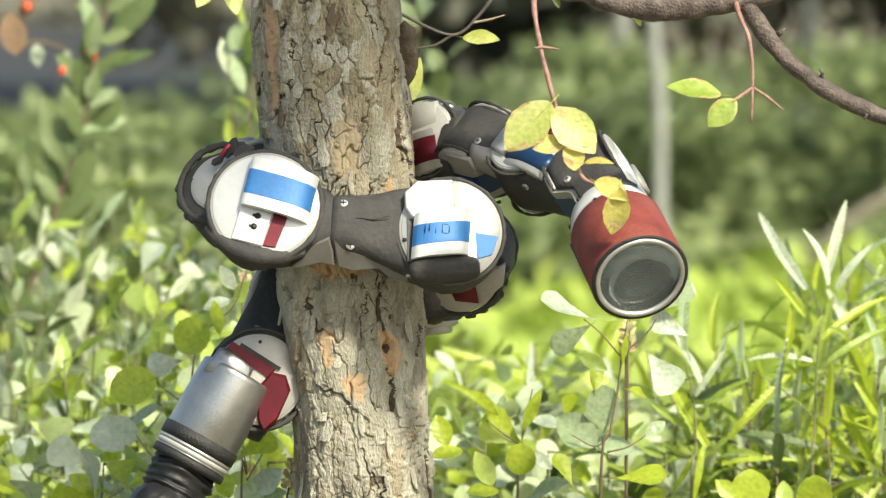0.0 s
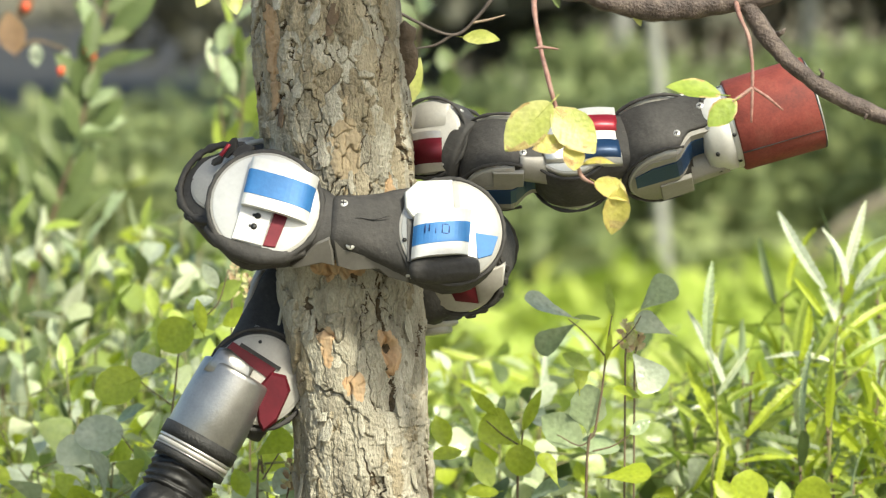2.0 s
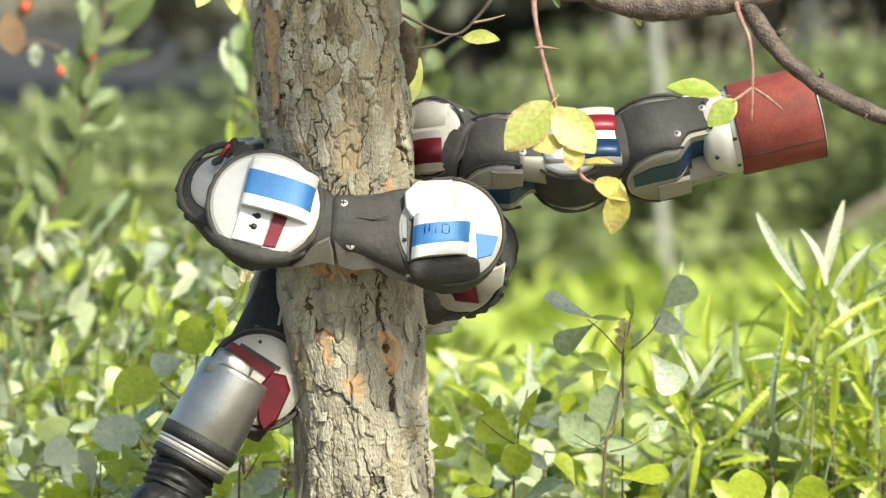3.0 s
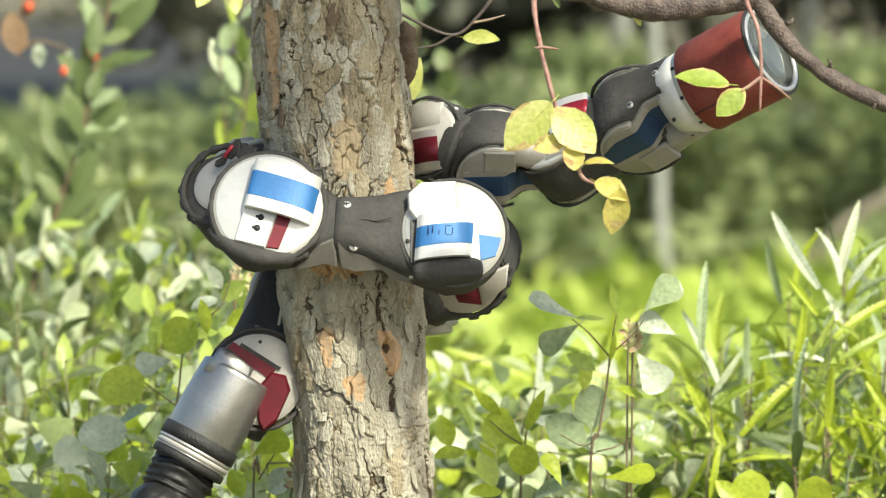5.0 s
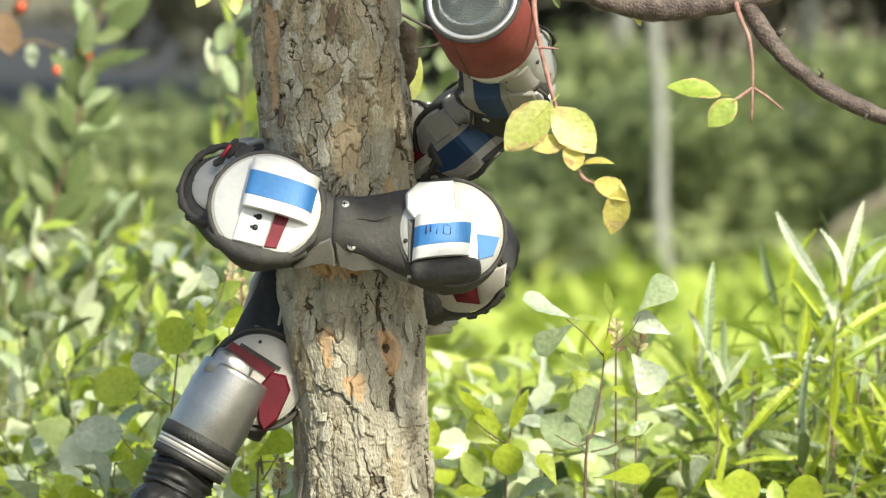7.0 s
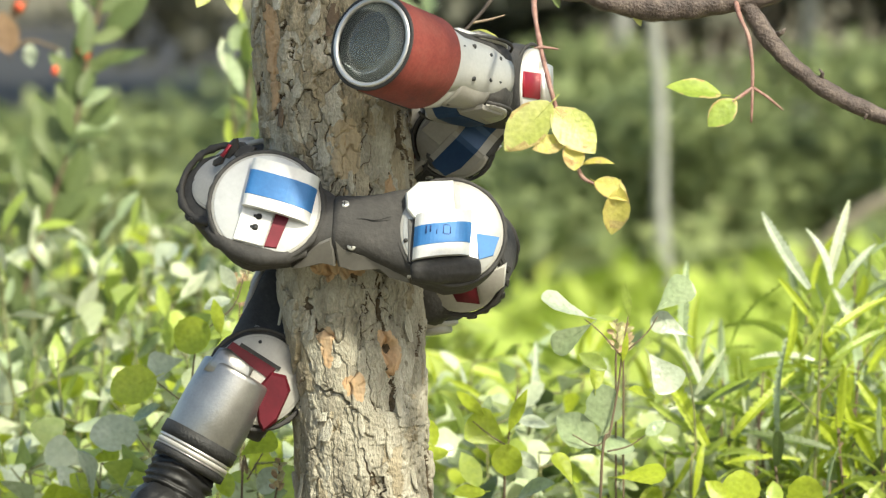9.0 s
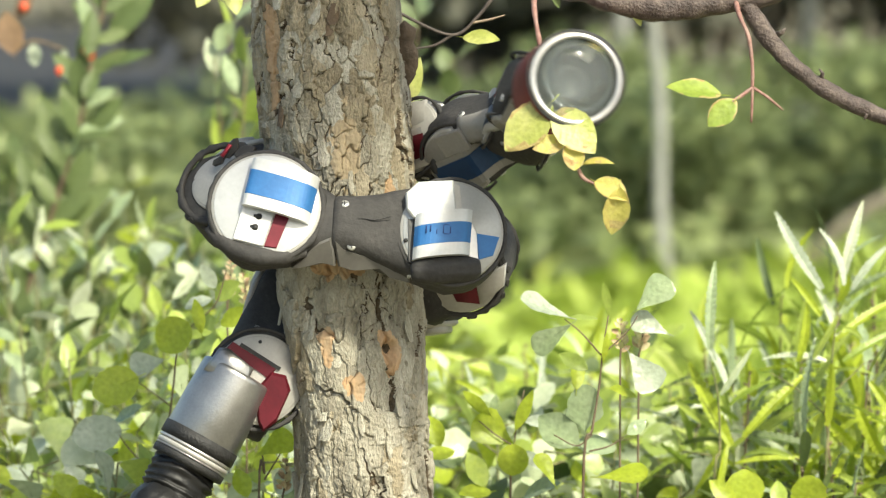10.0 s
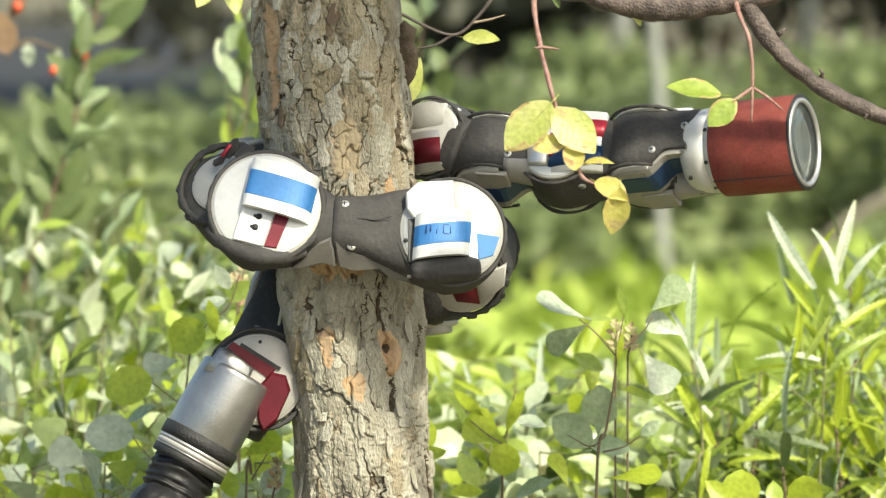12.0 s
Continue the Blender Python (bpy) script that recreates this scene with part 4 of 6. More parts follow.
put(joint_segment("link", 0.042, BLUE, GREYPLATE), 590, 285, -0.066, (1, 0.1, 0.1), (0.2, 0.3, -0.9))

# tail can, collar and cable
TA, TB = grid(422, 660, 0.010), grid(352, 785, 0.014)
tdir = (TB - TA).normalized()
L = (TB - TA).length
bm = bmesh.new()
lathe(bm, [(-0.001, 0.010), (0.0, 0.0185), (0.001, 0.0197), (0.003, 0.0200), (L * 0.5, 0.0204), (L - 0.002, 0.0204), (L, 0.0196)], 48, 0.01)
can = part("tail_can", bm, TAILALLOY, robot, "brushed aluminium tail can")
can.matrix_local = axes(TA, tdir, (0, 0, 1))
bm = bmesh.new()
slab(bm, [(-0.0060, -0.0150), (-0.0080, -0.0100), (-0.0050, 0.0060), (0.008, 0.0080), (0.008, -0.0165)], 0.006, 0.0165, None, 0.002)
part("mounting_tab", bm, TAILALLOY, can)
for x0, x1, r0, mt, nm in ((L - 0.004, L + 0.0035, 0.0212, RUBBER_BK, "collar"), (L + 0.0035, L + 0.0055, 0.0208, SILVER, "clamp_ring"), (L + 0.0055, L + 0.0085, 0.0206, GREYPLATE, "clamp_ring"), (L + 0.0085, L + 0.0095, 0.0207, SILVER, "clamp_ring"), (L + 0.0095, L + 0.0140, 0.0205, RUBBER_BK, "collar")):
    bm = bmesh.new()
    lathe(bm, [(x0, r0 * 0.9), (x0 + 0.0003, r0), (x1 - 0.0003, r0), (x1, r0 * 0.9)], 44, 0.015)
    part(nm, bm, mt, can)
bm = bmesh.new()
p0 = grid(346, 796, 0.012)
inv = STAGE.inverted()
path = smooth_path([p0, grid(330, 822, 0.014), grid(312, 858, 0.018), grid(292, 905, 0.022), grid(265, 1010, 0.03), inv @ Vector((-0.17, -0.06, 0.42)), inv @ Vector((-0.19, -0.08, 0.12)), inv @ Vector((-0.25, -0.05, 0.022)), inv @ Vector((-0.6, 0.15, 0.02))], 22)
rad = ramp_r([0.0185, 0.0165, 0.0160, 0.0155, 0.0150, 0.013, 0.012, 0.012, 0.012], len(path))
rad = [r * (1 + 0.035 * abs(math.sin(i * 0.45)) + 0.09 * noise.noise((i * 0.22, 0, 2))) for i, r in enumerate(rad)]
tube(bm, path, rad, 36, 0.16)
part("cable_sleeve", bm, SLEEVE, robot, "crinkled black cable sleeve")

# clamp bridges over the two front discs: bent straps with coloured bands, and their underside caps


def strap(parent, x0, x1, y0, y1, base, rise, mat, band, by0, by1, name="clevis"):
    """A bent strap over the joint plate: it runs along y, arches over x, with a coloured band between by0 and by1 wrapped over it."""
    def arch(t):
        return base + rise * math.sin(math.pi * (0.18 + 0.64 * t)) ** 0.8
    bm = bmesh.new()
    rings = []
    for k in range(15):
        t = k / 14
        x = x0 + (x1 - x0) * t
        z = arch(t)
        rings.append([(x, y0, z - 0.005), (x, y0, z), (x, y1, z), (x, y1, z - 0.005)])
    loft(bm, rings)
    s = part(name, bm, mat, parent)
    bm = bmesh.new()
    rings = []
    for k in range(15):
        t = k / 14
        x = x0 - 0.0002 + (x1 - x0 + 0.0004) * t
        z = arch(t) + 0.0003
        rings.append([(x, by0, z - 0.004), (x, by0, z), (x, by1, z), (x, by1, z - 0.004)])
    loft(bm, rings)
    part("colour_band", bm, band, parent)
    return s


def bent_strap(parent, profile, y0, y1, shear, mat, bands, thick=0.0024, name="clevis"):
    """A bent sheet-metal strap: profile of (x, z) along its length, y0 to y1 across, sheared along x; bands of (y0, y1, material) are wrapped over it."""
    pts = smooth_path([(x, 0, z) for x, z in profile], 4)

    def skin(a, b, lift, t):
        bm = bmesh.new()
        rings = []
        for p in pts:
            sh = shear * p.x
            rings.append([(p.x, a + sh, p.z + lift - t), (p.x, a + sh + 0.0003, p.z + lift), (p.x, b + sh - 0.0003, p.z + lift), (p.x, b + sh, p.z + lift - t)])
        return loft(bm, rings)
    s = part(name, skin(y0, y1, 0, thick), mat, parent, smooth=False)
    for a, b, mt in bands:
        part("colour_band", skin(a, b, 0.0003, thick + 0.0005), mt, parent, smooth=False)
    return s


bent_strap(front_a, [(-0.0118, 0.0222), (-0.0092, 0.0242), (0.001, 0.0250), (0.012, 0.0244), (0.0195, 0.0222), (0.0232, 0.0186), (0.0240, 0.0160)], -0.0046, 0.0218, -0.05, WHITE, [(0.0016, 0.0154, BLUE)])
bm = bmesh.new()
slab(bm, [(-0.0122, -0.0030), (-0.0122, 0.0225), (-0.0155, 0.0205), (-0.0150, -0.0010)], 0.0150, 0.0166, None, 0.0004)
part("side_bracket", bm, GREYPLATE, front_a, smooth=False)
bm = bmesh.new()
slab(bm, [(-0.0117, -0.0020), (0.0056, -0.0020), (0.0036, -0.0225), (-0.0126, -0.0220)], 0.0150, 0.0188, None, 0.0007)
part("side_bracket", bm, WHITE, front_a, smooth=False)
bm = bmesh.new()
slab(bm, [(0.0060, -0.0020), (0.0134, -0.0020), (0.0105, -0.0215), (0.0040, -0.0220)], 0.0150, 0.0180, None, 0.0004)
part("red_inset", bm, DEEPRED, front_a, smooth=False)
for x, y in ((-0.0027, -0.0072), (-0.0033, -0.0132)):
    for dx, rr in ((-0.0014, 0.0008), (0.0006, 0.0017)):
        bm = bmesh.new()
        slab(bm, circle(rr, 14, x + dx, y), 0.0180, 0.0191)
        part("socket", bm, BLACK, front_a)
bm = bmesh.new()
tube(bm, smooth_path([(-0.0262, -0.0165, 0.0100), (-0.0190, -0.0218, 0.0125), (-0.0090, -0.0256, 0.0140), (0.0020, -0.0268, 0.0142), (0.0140, -0.0238, 0.0130), (0.0245, -0.0175, 0.0100)], 6), ramp_r([0.003, 0.0042, 0.0050, 0.0050, 0.0044, 0.003], 31), 18, 0.10)
part("rubber_bulge", bm, RUBBER, front_a)
# the second front disc: here y points down in its own frame
bent_strap(front_b, [(0.0198, 0.0205), (0.0170, 0.0238), (0.0100, 0.0258), (0.0010, 0.0258), (-0.0060, 0.0236), (-0.0096, 0.0196)], -0.0098, 0.0150, 0.19, WHITE, [(-0.0030, 0.0084, BLUE)])
# black slab that paints the shadow in the gap beside the strap
bm = bmesh.new()
slab(bm, [(0.0195, -0.0040), (0.0232, -0.0040), (0.0212, 0.0190), (0.0172, 0.0200)], 0.0140, 0.0172, None, 0.0003)
part("dark_strip", bm, BLACK, front_b, smooth=False)
for bx, by, bw, bl_ in ((0.0140, 0.0040, 0.0004, 0.0040), (0.0118, 0.0034, 0.0005, 0.0036), (0.0086, 0.0052, 0.0004, 0.0026), (0.0052, 0.0028, 0.0005, 0.0046), (0.0016, 0.0034, 0.0005, 0.0036), (0.0022, 0.0024, 0.0028, 0.0004), (0.0022, 0.0072, 0.0028, 0.0004)):
    bm = bmesh.new()
    slab(bm, [(bx, by - 0.003), (bx + bw, by - 0.003), (bx + bw, by + bl_ - 0.003), (bx, by + bl_ - 0.003)], 0.0245, 0.02638, None)
    part("ink_mark", bm, INK, front_b)
bm = bmesh.new()
slab(bm, [(0.0255, -0.0170), (0.0195, -0.0235), (0.0015, -0.0262), (-0.0018, -0.0050), (0.0205, -0.0040), (0.0245, -0.0085)], 0.0140, 0.0206, None, 0.0008)
part("side_bracket", bm, WHITE, front_b, smooth=False)
bm = bmesh.new()
slab(bm, [(0.0012, -0.0258), (-0.0020, -0.0052), (-0.0052, -0.0060), (-0.0020, -0.0250)], 0.0140, 0.0178, None, 0.0006)
part("bracket_edge", bm, GREYPLATE, front_b, smooth=False)
bm = bmesh.new()
slab(bm, [(-0.0088, -0.0060), (-0.0125, -0.0010), (-0.0148, 0.0165), (-0.0090, 0.0170)], 0.0140, 0.0190, None, 0.0010)
part("side_bracket", bm, SILVER, front_b, smooth=False)
bm = bmesh.new()
slab(bm, [(-0.0120, 0.0000), (-0.0248, 0.0008), (-0.0222, 0.0110), (-0.0150, 0.0138)], 0.0150, 0.0171, None, 0.0003)
part("blue_inset", bm, BLUE, front_b, smooth=False)
bm = bmesh.new()
lathe(bm, [(-0.0178, 0.001), (-0.0174, 0.0035), (-0.0160, 0.0052), (-0.0110, 0.0064), (-0.004, 0.0070), (0.004, 0.0072), (0.012, 0.0068), (0.0165, 0.0056), (0.0184, 0.0036), (0.0190, 0.001)], 40, 0.14)
cap = part("end_cap", bm, RUBBER, front_b)
cap.matrix_local = pose(0.0012, 0.0208, 0.0165, 0, 0, 9)

for x, y in ((0.0232, -0.0105), (0.0236, 0.0075)):
    bm = bmesh.new()
    slab(bm, circle(0.0011, 12, x, y), 0.0140, 0.0172)
    part("socket", bm, BLACK, front_b)
coil = [front_a, front_b, left_c, lower]
# grey side panels below the waist between the two discs
for outline in ([(-0.0120, 0.0110), (-0.0073, 0.0055), (0.0029, 0.0025), (0.0175, 0.0055), (0.0222, 0.0006), (0.0272, -0.0105), (0.0272, -0.0138), (0.0175, -0.0112), (0.0122, -0.0060), (-0.0029, -0.0068), (-0.0100, -0.0042)],
                [(-0.0345, -0.0050), (-0.0262, 0.0025), (-0.0198, 0.0092), (-0.0135, 0.0118), (-0.0118, 0.0050), (-0.0112, -0.0042), (-0.0175, -0.0028), (-0.0320, -0.0058)]):
    bm = bmesh.new()
    slab(bm, outline, -0.016, 0.001, None, 0.0012)
    ob = part("side_panel", bm, GREYSHADE, robot, "grey side panel with its underside shade in the colour", smooth=False)
    coil.append(ob)
    ob.matrix_local = axes(grid(630, 457, 0.0690), (1, 0.0, 0), (0, -0.42, 0.90))
# a crease in the skin of the waist, its dark line drawn by a thin black tube
bm = bmesh.new()
tube(bm, smooth_path([grid(x, y, 0.0722) for x, y in ((588, 386), (606, 383), (614, 388), (640, 386), (662, 389), (690, 382))], 4), ramp_r([0.0002, 0.0005, 0.0004, 0.0002], 21), 6, 0.5)
ob = part("crease_line", bm, RUBBER_BK, robot)
coil.append(ob)
# torn rubber standing up over the side disc
for x, y, nr, ang, w, l in ((408, 262, 0.030, 62, 0.0062, 0.0120), (432, 268, 0.036, 20, 0.0070, 0.0130), (385, 284, 0.030, 40, 0.0045, 0.0090), (452, 274, 0.040, -12, 0.0050, 0.0100), (340, 330, 0.022, 70, 0.0040, 0.0110)):
    bm = bmesh.new()
    trng = random.Random(x)
    slab(bm, [(l * 0.5 * math.cos(k * 0.7) * trng.uniform(0.7, 1.15), w * 0.5 * math.sin(k * 0.7) * trng.uniform(0.6, 1.2)) for k in range(9)], -0.0012, 0.0012, None, 0.0006)
    ob = part("torn_rubber", bm, RUBBER, robot, smooth=False)
    coil.append(ob)
    ob.matrix_local = axes(grid(x, y, nr), (math.cos(radians(ang)), math.sin(radians(ang)), 0.2), (0.1, 0.5, 0.85))
for host, rr, hh, a0, a1, n in ((left_c, 0.0250, 0.0165, 80, 260, 11), (lower, 0.0258, 0.0175, 70, 200, 9)):
    for k in range(n):
        a = radians(a0 + (a1 - a0) * (k + 0.4 * noise.noise((k * 1.7, 0, 3))) / (n - 1))
        bm = bmesh.new()
        trng = random.Random(k + n)
        slab(bm, [(0.0030 * math.cos(q * 0.9) * trng.uniform(0.6, 1.3), 0.0018 * math.sin(q * 0.9) * trng.uniform(0.6, 1.3)) for q in range(7)], -0.0014, 0.0012, None, 0.0005)
        ob = part("torn_rubber", bm, RUBBER, host, smooth=False)
        ob.matrix_local = axes((rr * math.cos(a), rr * math.sin(a), hh - 0.002 * (k % 3)), (-math.sin(a), math.cos(a), 0.25 * (k % 2)), (math.cos(a) * 0.7, math.sin(a) * 0.7, 0.7))
bm = bmesh.new()
slab(bm, [(-0.004, -0.0010), (0.004, -0.0008), (0.0035, 0.0012), (-0.004, 0.0010)], 0, 0.0015, None, 0.0003)
ob = part("red_inset", bm, REDAN, robot)
coil.append(ob)
ob.matrix_local = axes(grid(399, 266, 0.034), (0.6, 0.8, 0), (0, 0.3, 0.95))
for x, y in ((608, 360), (620, 434)):
    bm = bmesh.new()
    screw(bm, Matrix(), 0.0024)
    ob = part("screw", bm, [STEEL, BLACK], robot)
    coil.append(ob)
    ob.matrix_local = axes(grid(x, y, 0.0729 if y > 400 else 0.0694), (1, 0, 0), (0, 0.15 if y > 400 else 0.8, 0.9))

# the free arm
arm_a = joint_segment("arm_link", 0.021, REDAN, GREYPLATE, r=0.0225, plain=True, label="first free link with a red anodised band")
arm_b = joint_segment("arm_link", PITCH * 0.84, BLUE_DK, ARMPLATE, BLUE_DK, r=0.0228, ext=0.80, panel=True, off=-0.7)
arm_m = joint_segment("arm_link", PITCH * 0.98, REDAN, WHITE, REDAN, r=0.0226, ext=0.82)
arm_c = joint_segment("arm_link", PITCH * 0.74, BLUE_DK, ARMPLATE, BLUE_DK, r=0.0245, ext=0.84, panel=True, back=WHITE, off=0.8)
was_a = set(arm_a.children)
strap(arm_a, -0.0120, 0.0105, -0.0190, 0.0030, 0.0110, 0.0090, SILVER, DEEPRED, -0.0145, -0.0010)
bm = bmesh.new()
slab(bm, [(-0.009, 0.0050), (0.011, 0.0050), (0.013, 0.0170), (-0.006, 0.0190)], 0.012, 0.0185, None, 0.0012)
part("side_bracket", bm, GREYPLATE, arm_a)
for ob in set(arm_a.children) - was_a:
    ob.matrix_local = pose(0, 0, 0, 0, 0, 26)
strap(arm_m, -0.0040, 0.0260, -0.0165, 0.0185, 0.0120, 0.0085, WHITE, REDAN, 0.0035, 0.0135)
strap(arm_m, -0.0045, 0.0255, -0.0135, -0.0020, 0.0122, 0.0086, BLUE_DK, BLUE_DK, -0.0130, -0.0025, name="blue_strap")
HL = 300 * UNIT
# bare alloy half of the yoke on the far flank of the last link, drilled along its length
bm = bmesh.new()
flank = []
for x in np.linspace(-0.006, 0.044, 12):
    yy = float(np.interp(x, [-0.006, 0.01, 0.026, 0.044], [0.0262, 0.0260, 0.0240, 0.0232]))
    zz = float(np.interp(x, [-0.006, 0.008, 0.030, 0.044], [0.0120, 0.0150, 0.0150, 0.0185]))
    flank.append([(x, -(yy - 0.0065 * s * s * s * s - 0.002 * s * s), zz * s) for s in np.linspace(-1, 1, 13)] + [(x, -(yy - 0.0120), zz * s * 0.92) for s in (0.9, 0.3, -0.3, -0.9)])
loft(bm, flank)
yoke = part("bare_yoke", bm, PALEALLOY, arm_c, "bare alloy yoke with drilled holes")
for x, z in ((0.006, 0.0055), (0.006, -0.0065), (0.014, 0.0065), (0.014, -0.0065), (0.024, 0.0), (0.027, 0.0085), (0.027, -0.0085), (0.036, 0.0045), (0.036, -0.0060)):
    yy = float(np.interp(x, [-0.006, 0.01, 0.026, 0.044], [0.0262, 0.0260, 0.0240, 0.0232]))
    bm = bmesh.new()
    slab(bm, circle(0.0012, 10), -0.003, 0.0004, Matrix.Translation((x, -yy + 0.0009, z)) @ Matrix.Rotation(math.pi / 2, 4, "X"))
    part("socket", bm, BLACK, yoke)
bm = bmesh.new()
lathe(bm, [(0.026, 0.010), (0.0275, 0.0185), (0.031, 0.0208), (0.036, 0.0220), (0.0415, 0.0224), (0.0416, 0.0220), (0.0422, 0.0220), (0.0423, 0.0224), (0.050, 0.0224)], 44, 0.01)
head = part("head", bm, WHITE, robot, "white alloy neck with a red rubber-covered camera can")
cs = HL - 0.0450
bm = bmesh.new()
prof = [(cs, 0.0215), (cs, 0.0238), (cs + 0.001, 0.0246), (cs + 0.02, 0.0249), (HL - 0.001, 0.0251), (HL, 0.0247), (HL, 0.0232), (HL - 0.002, 0.0230)]
lathe(bm, prof, 56, 0.012, 3, cap=False)
part("can_skin", bm, REDSKIN, head, "faded red rubber skin")
bm = bmesh.new()
rings = []
for x in np.linspace(cs, HL, 8):
    w = 0.6 * noise.noise((x * 300, 1, 1))
    rings.append([(x, 0.0254 * math.cos(radians(a + w)), 0.0254 * math.sin(radians(a + w))) for a in (70.0, 70.7)] + [(x, 0.0236 * math.cos(radians(a)), 0.0236 * math.sin(radians(a))) for a in (70.7, 70.0)])
loft(bm, rings)
part("skin_seam", bm, BLACK, head)
bm = bmesh.new()
lathe(bm, [(HL - 0.0008, 0.0236), (HL - 0.0008, 0.0250), (HL - 0.0002, 0.0252), (HL + 0.0003, 0.0247), (HL + 0.0003, 0.0233)], 52, 0.01, 2, cap=False)
part("can_edge", bm, RUBBER_BK, head)
bm = bmesh.new()
pr = [(HL - 0.006, 0.0232), (HL + 0.0006, 0.0232), (HL + 0.0010, 0.0226), (HL + 0.0010, 0.0212), (HL - 0.0002, 0.0207), (HL - 0.0010, 0.0207), (HL - 0.0012, 0.0226)]
rings = [[(x, r * math.cos(2 * math.pi * k / 52), r * math.sin(2 * math.pi * k / 52)) for k in range(52)] for x, r in pr]
rings.append(rings[0])
loft(bm, rings, cap=False)
part("lens_ring", bm, SILVER, head, "worn silver lens ring")
bm = bmesh.new()
lathe(bm, [(HL - 0.0022, 0.0004), (HL - 0.0022, 0.0206), (HL - 0.0012, 0.0206), (HL - 0.0008, 0.010), (HL - 0.0007, 0.0004)], 40)
gl = part("lens_glass", bm, GLASS, head)
gl.visible_shadow = False
bm = bmesh.new()
lathe(bm, [(HL - 0.020, 0.0005), (HL - 0.020, 0.0125), (HL - 0.0170, 0.0128), (HL - 0.0035, 0.0204), (HL - 0.0045, 0.0210), (HL - 0.022, 0.014), (HL - 0.022, 0.0005)], 36)
part("lens_cone", bm, RUBBER_BK, head)
bm = bmesh.new()
lathe(bm, [(HL - 0.0195, 0.0005), (HL - 0.0195, 0.0080), (HL - 0.012, 0.0078), (HL - 0.0110, 0.0060), (HL - 0.0125, 0.0040), (HL - 0.0125, 0.0005)], 28)
part("camera_eye", bm, BLACK, head)
# black ring added to keep the lens interior dark
bm = bmesh.new()
pr = [(HL - 0.0036, 0.0202), (HL - 0.0036, 0.0228), (HL - 0.0050, 0.0228), (HL - 0.0050, 0.0202)]
rings = [[(x, r * math.cos(2 * math.pi * k / 40), r * math.sin(2 * math.pi * k / 40)) for k in range(40)] for x, r in pr]
rings.append(rings[0])
loft(bm, rings, cap=False)
part("dark_backing_ring", bm, BLACK, head)
# two silvered plates added behind the glass to make its bright glints
for a in (80, 262):
    bm = bmesh.new()
    slab(bm, [(-0.0026, -0.0030), (0.0026, -0.0024), (0.0024, 0.0026), (-0.0022, 0.0028)], 0, 0.0012, None, 0.0003)
    ob = part("glint_plate", bm, SILVER, head, "small silvered plate added as a lens glint")
    ca, sa = math.cos(radians(a)), math.sin(radians(a))
    ob.matrix_local = axes((HL - 0.0075, 0.0135 * ca, 0.0135 * sa), (0, -sa, ca), (1, -0.35 * ca, -0.35 * sa))
for k in range(8):
    for x, off in ((0.043, 0), (0.032, 22)):
        a = radians(45 * k + off)
        bm = bmesh.new()
        slab(bm, circle(0.0011, 10), 0.0205, 0.02265 if x > 0.04 else 0.0222, Matrix.Translation((x, 0, 0)) @ Matrix.Rotation(a, 4, "X"))
        part("socket", bm, BLACK, head)

# ---------------------------------------------------------------- plants round the tree
prng = random.Random(77)


def fern_blade(rng, length, notches=14):
    """A narrow leaf cut into rounded teeth on both sides, arching at the tip."""
    bm = bmesh.new()
    mid, lo, hi = [], [], []
    w0 = length * rng.uniform(0.068, 0.095)
    bend = rng.uniform(0.15, 0.55)
    sweep = rng.uniform(-0.20, 0.20)
    for k in range(notches * 2 + 1):
        t = k / (notches * 2)
        w = w0 * math.sin(math.pi * min(1, 0.10 + 0.90 * t)) ** 0.6 * (rng.uniform(0.90, 1.02) if k % 2 else rng.uniform(0.68, 0.80))
        x, z = length * t, -bend * length * t * t
        sh = 0.030 * length if k % 2 else 0
        y = sweep * length * (t * t - t)
        mid.append(bm.verts.new((x, y, z)))
        lo.append(bm.verts.new((x + sh, y - w, z + 0.38 * w)))
        hi.append(bm.verts.new((x + sh, y + w, z + 0.38 * w)))
    for k in range(notches * 2):
        bm.faces.new((mid[k], mid[k + 1], lo[k + 1], lo[k]))
        bm.faces.new((mid[k + 1], mid[k], hi[k], hi[k + 1]))
    return bm


def pool(kind, mats, size, n=6, width=None):
    """Shared leaf meshes of one kind."""
    out = []
    for k in range(n):
        s = size * prng.uniform(0.7, 1.15)
        bm = fern_blade(prng, s) if kind == "fern" else leaf_mesh(kind, s, prng, prng.uniform(0.1, 0.4), prng.uniform(0.05, 0.35), width)
        me = bpy.data.meshes.new("leaf")
        bm.to_mesh(me)
        bm.free()
        me.materials.append(mats[k % len(mats)])
        me.polygons.foreach_set("use_smooth", [kind != "fern"] * len(me.polygons))
        out.append(me)
    return out


POOL_SUMAC = pool("obovate", [LEAF_SUMAC, LEAF_BRIGHT, LEAF_PALE_SHEEN, LEAF_SUMAC, LEAF_WHITE_SHEEN], 0.023, 10)
POOL_LOBED = pool("lobed", [LEAF_SUMAC, LEAF_PALE_SHEEN, LEAF_OLIVE], 0.025, 6)
POOL_ROUND = pool("round", [LEAF_SUMAC, LEAF_SUMAC, LEAF_PALE_SHEEN], 0.022, 6)
POOL_FERN = pool("fern", [LEAF_FERN, LEAF_FERN, LEAF_PALE_SHEEN, LEAF_BRIGHT, LEAF_GREYGREEN, LEAF_FERN, LEAF_OLIVE], 0.050, 14)
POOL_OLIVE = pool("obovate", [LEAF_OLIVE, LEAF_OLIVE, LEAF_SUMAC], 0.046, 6)
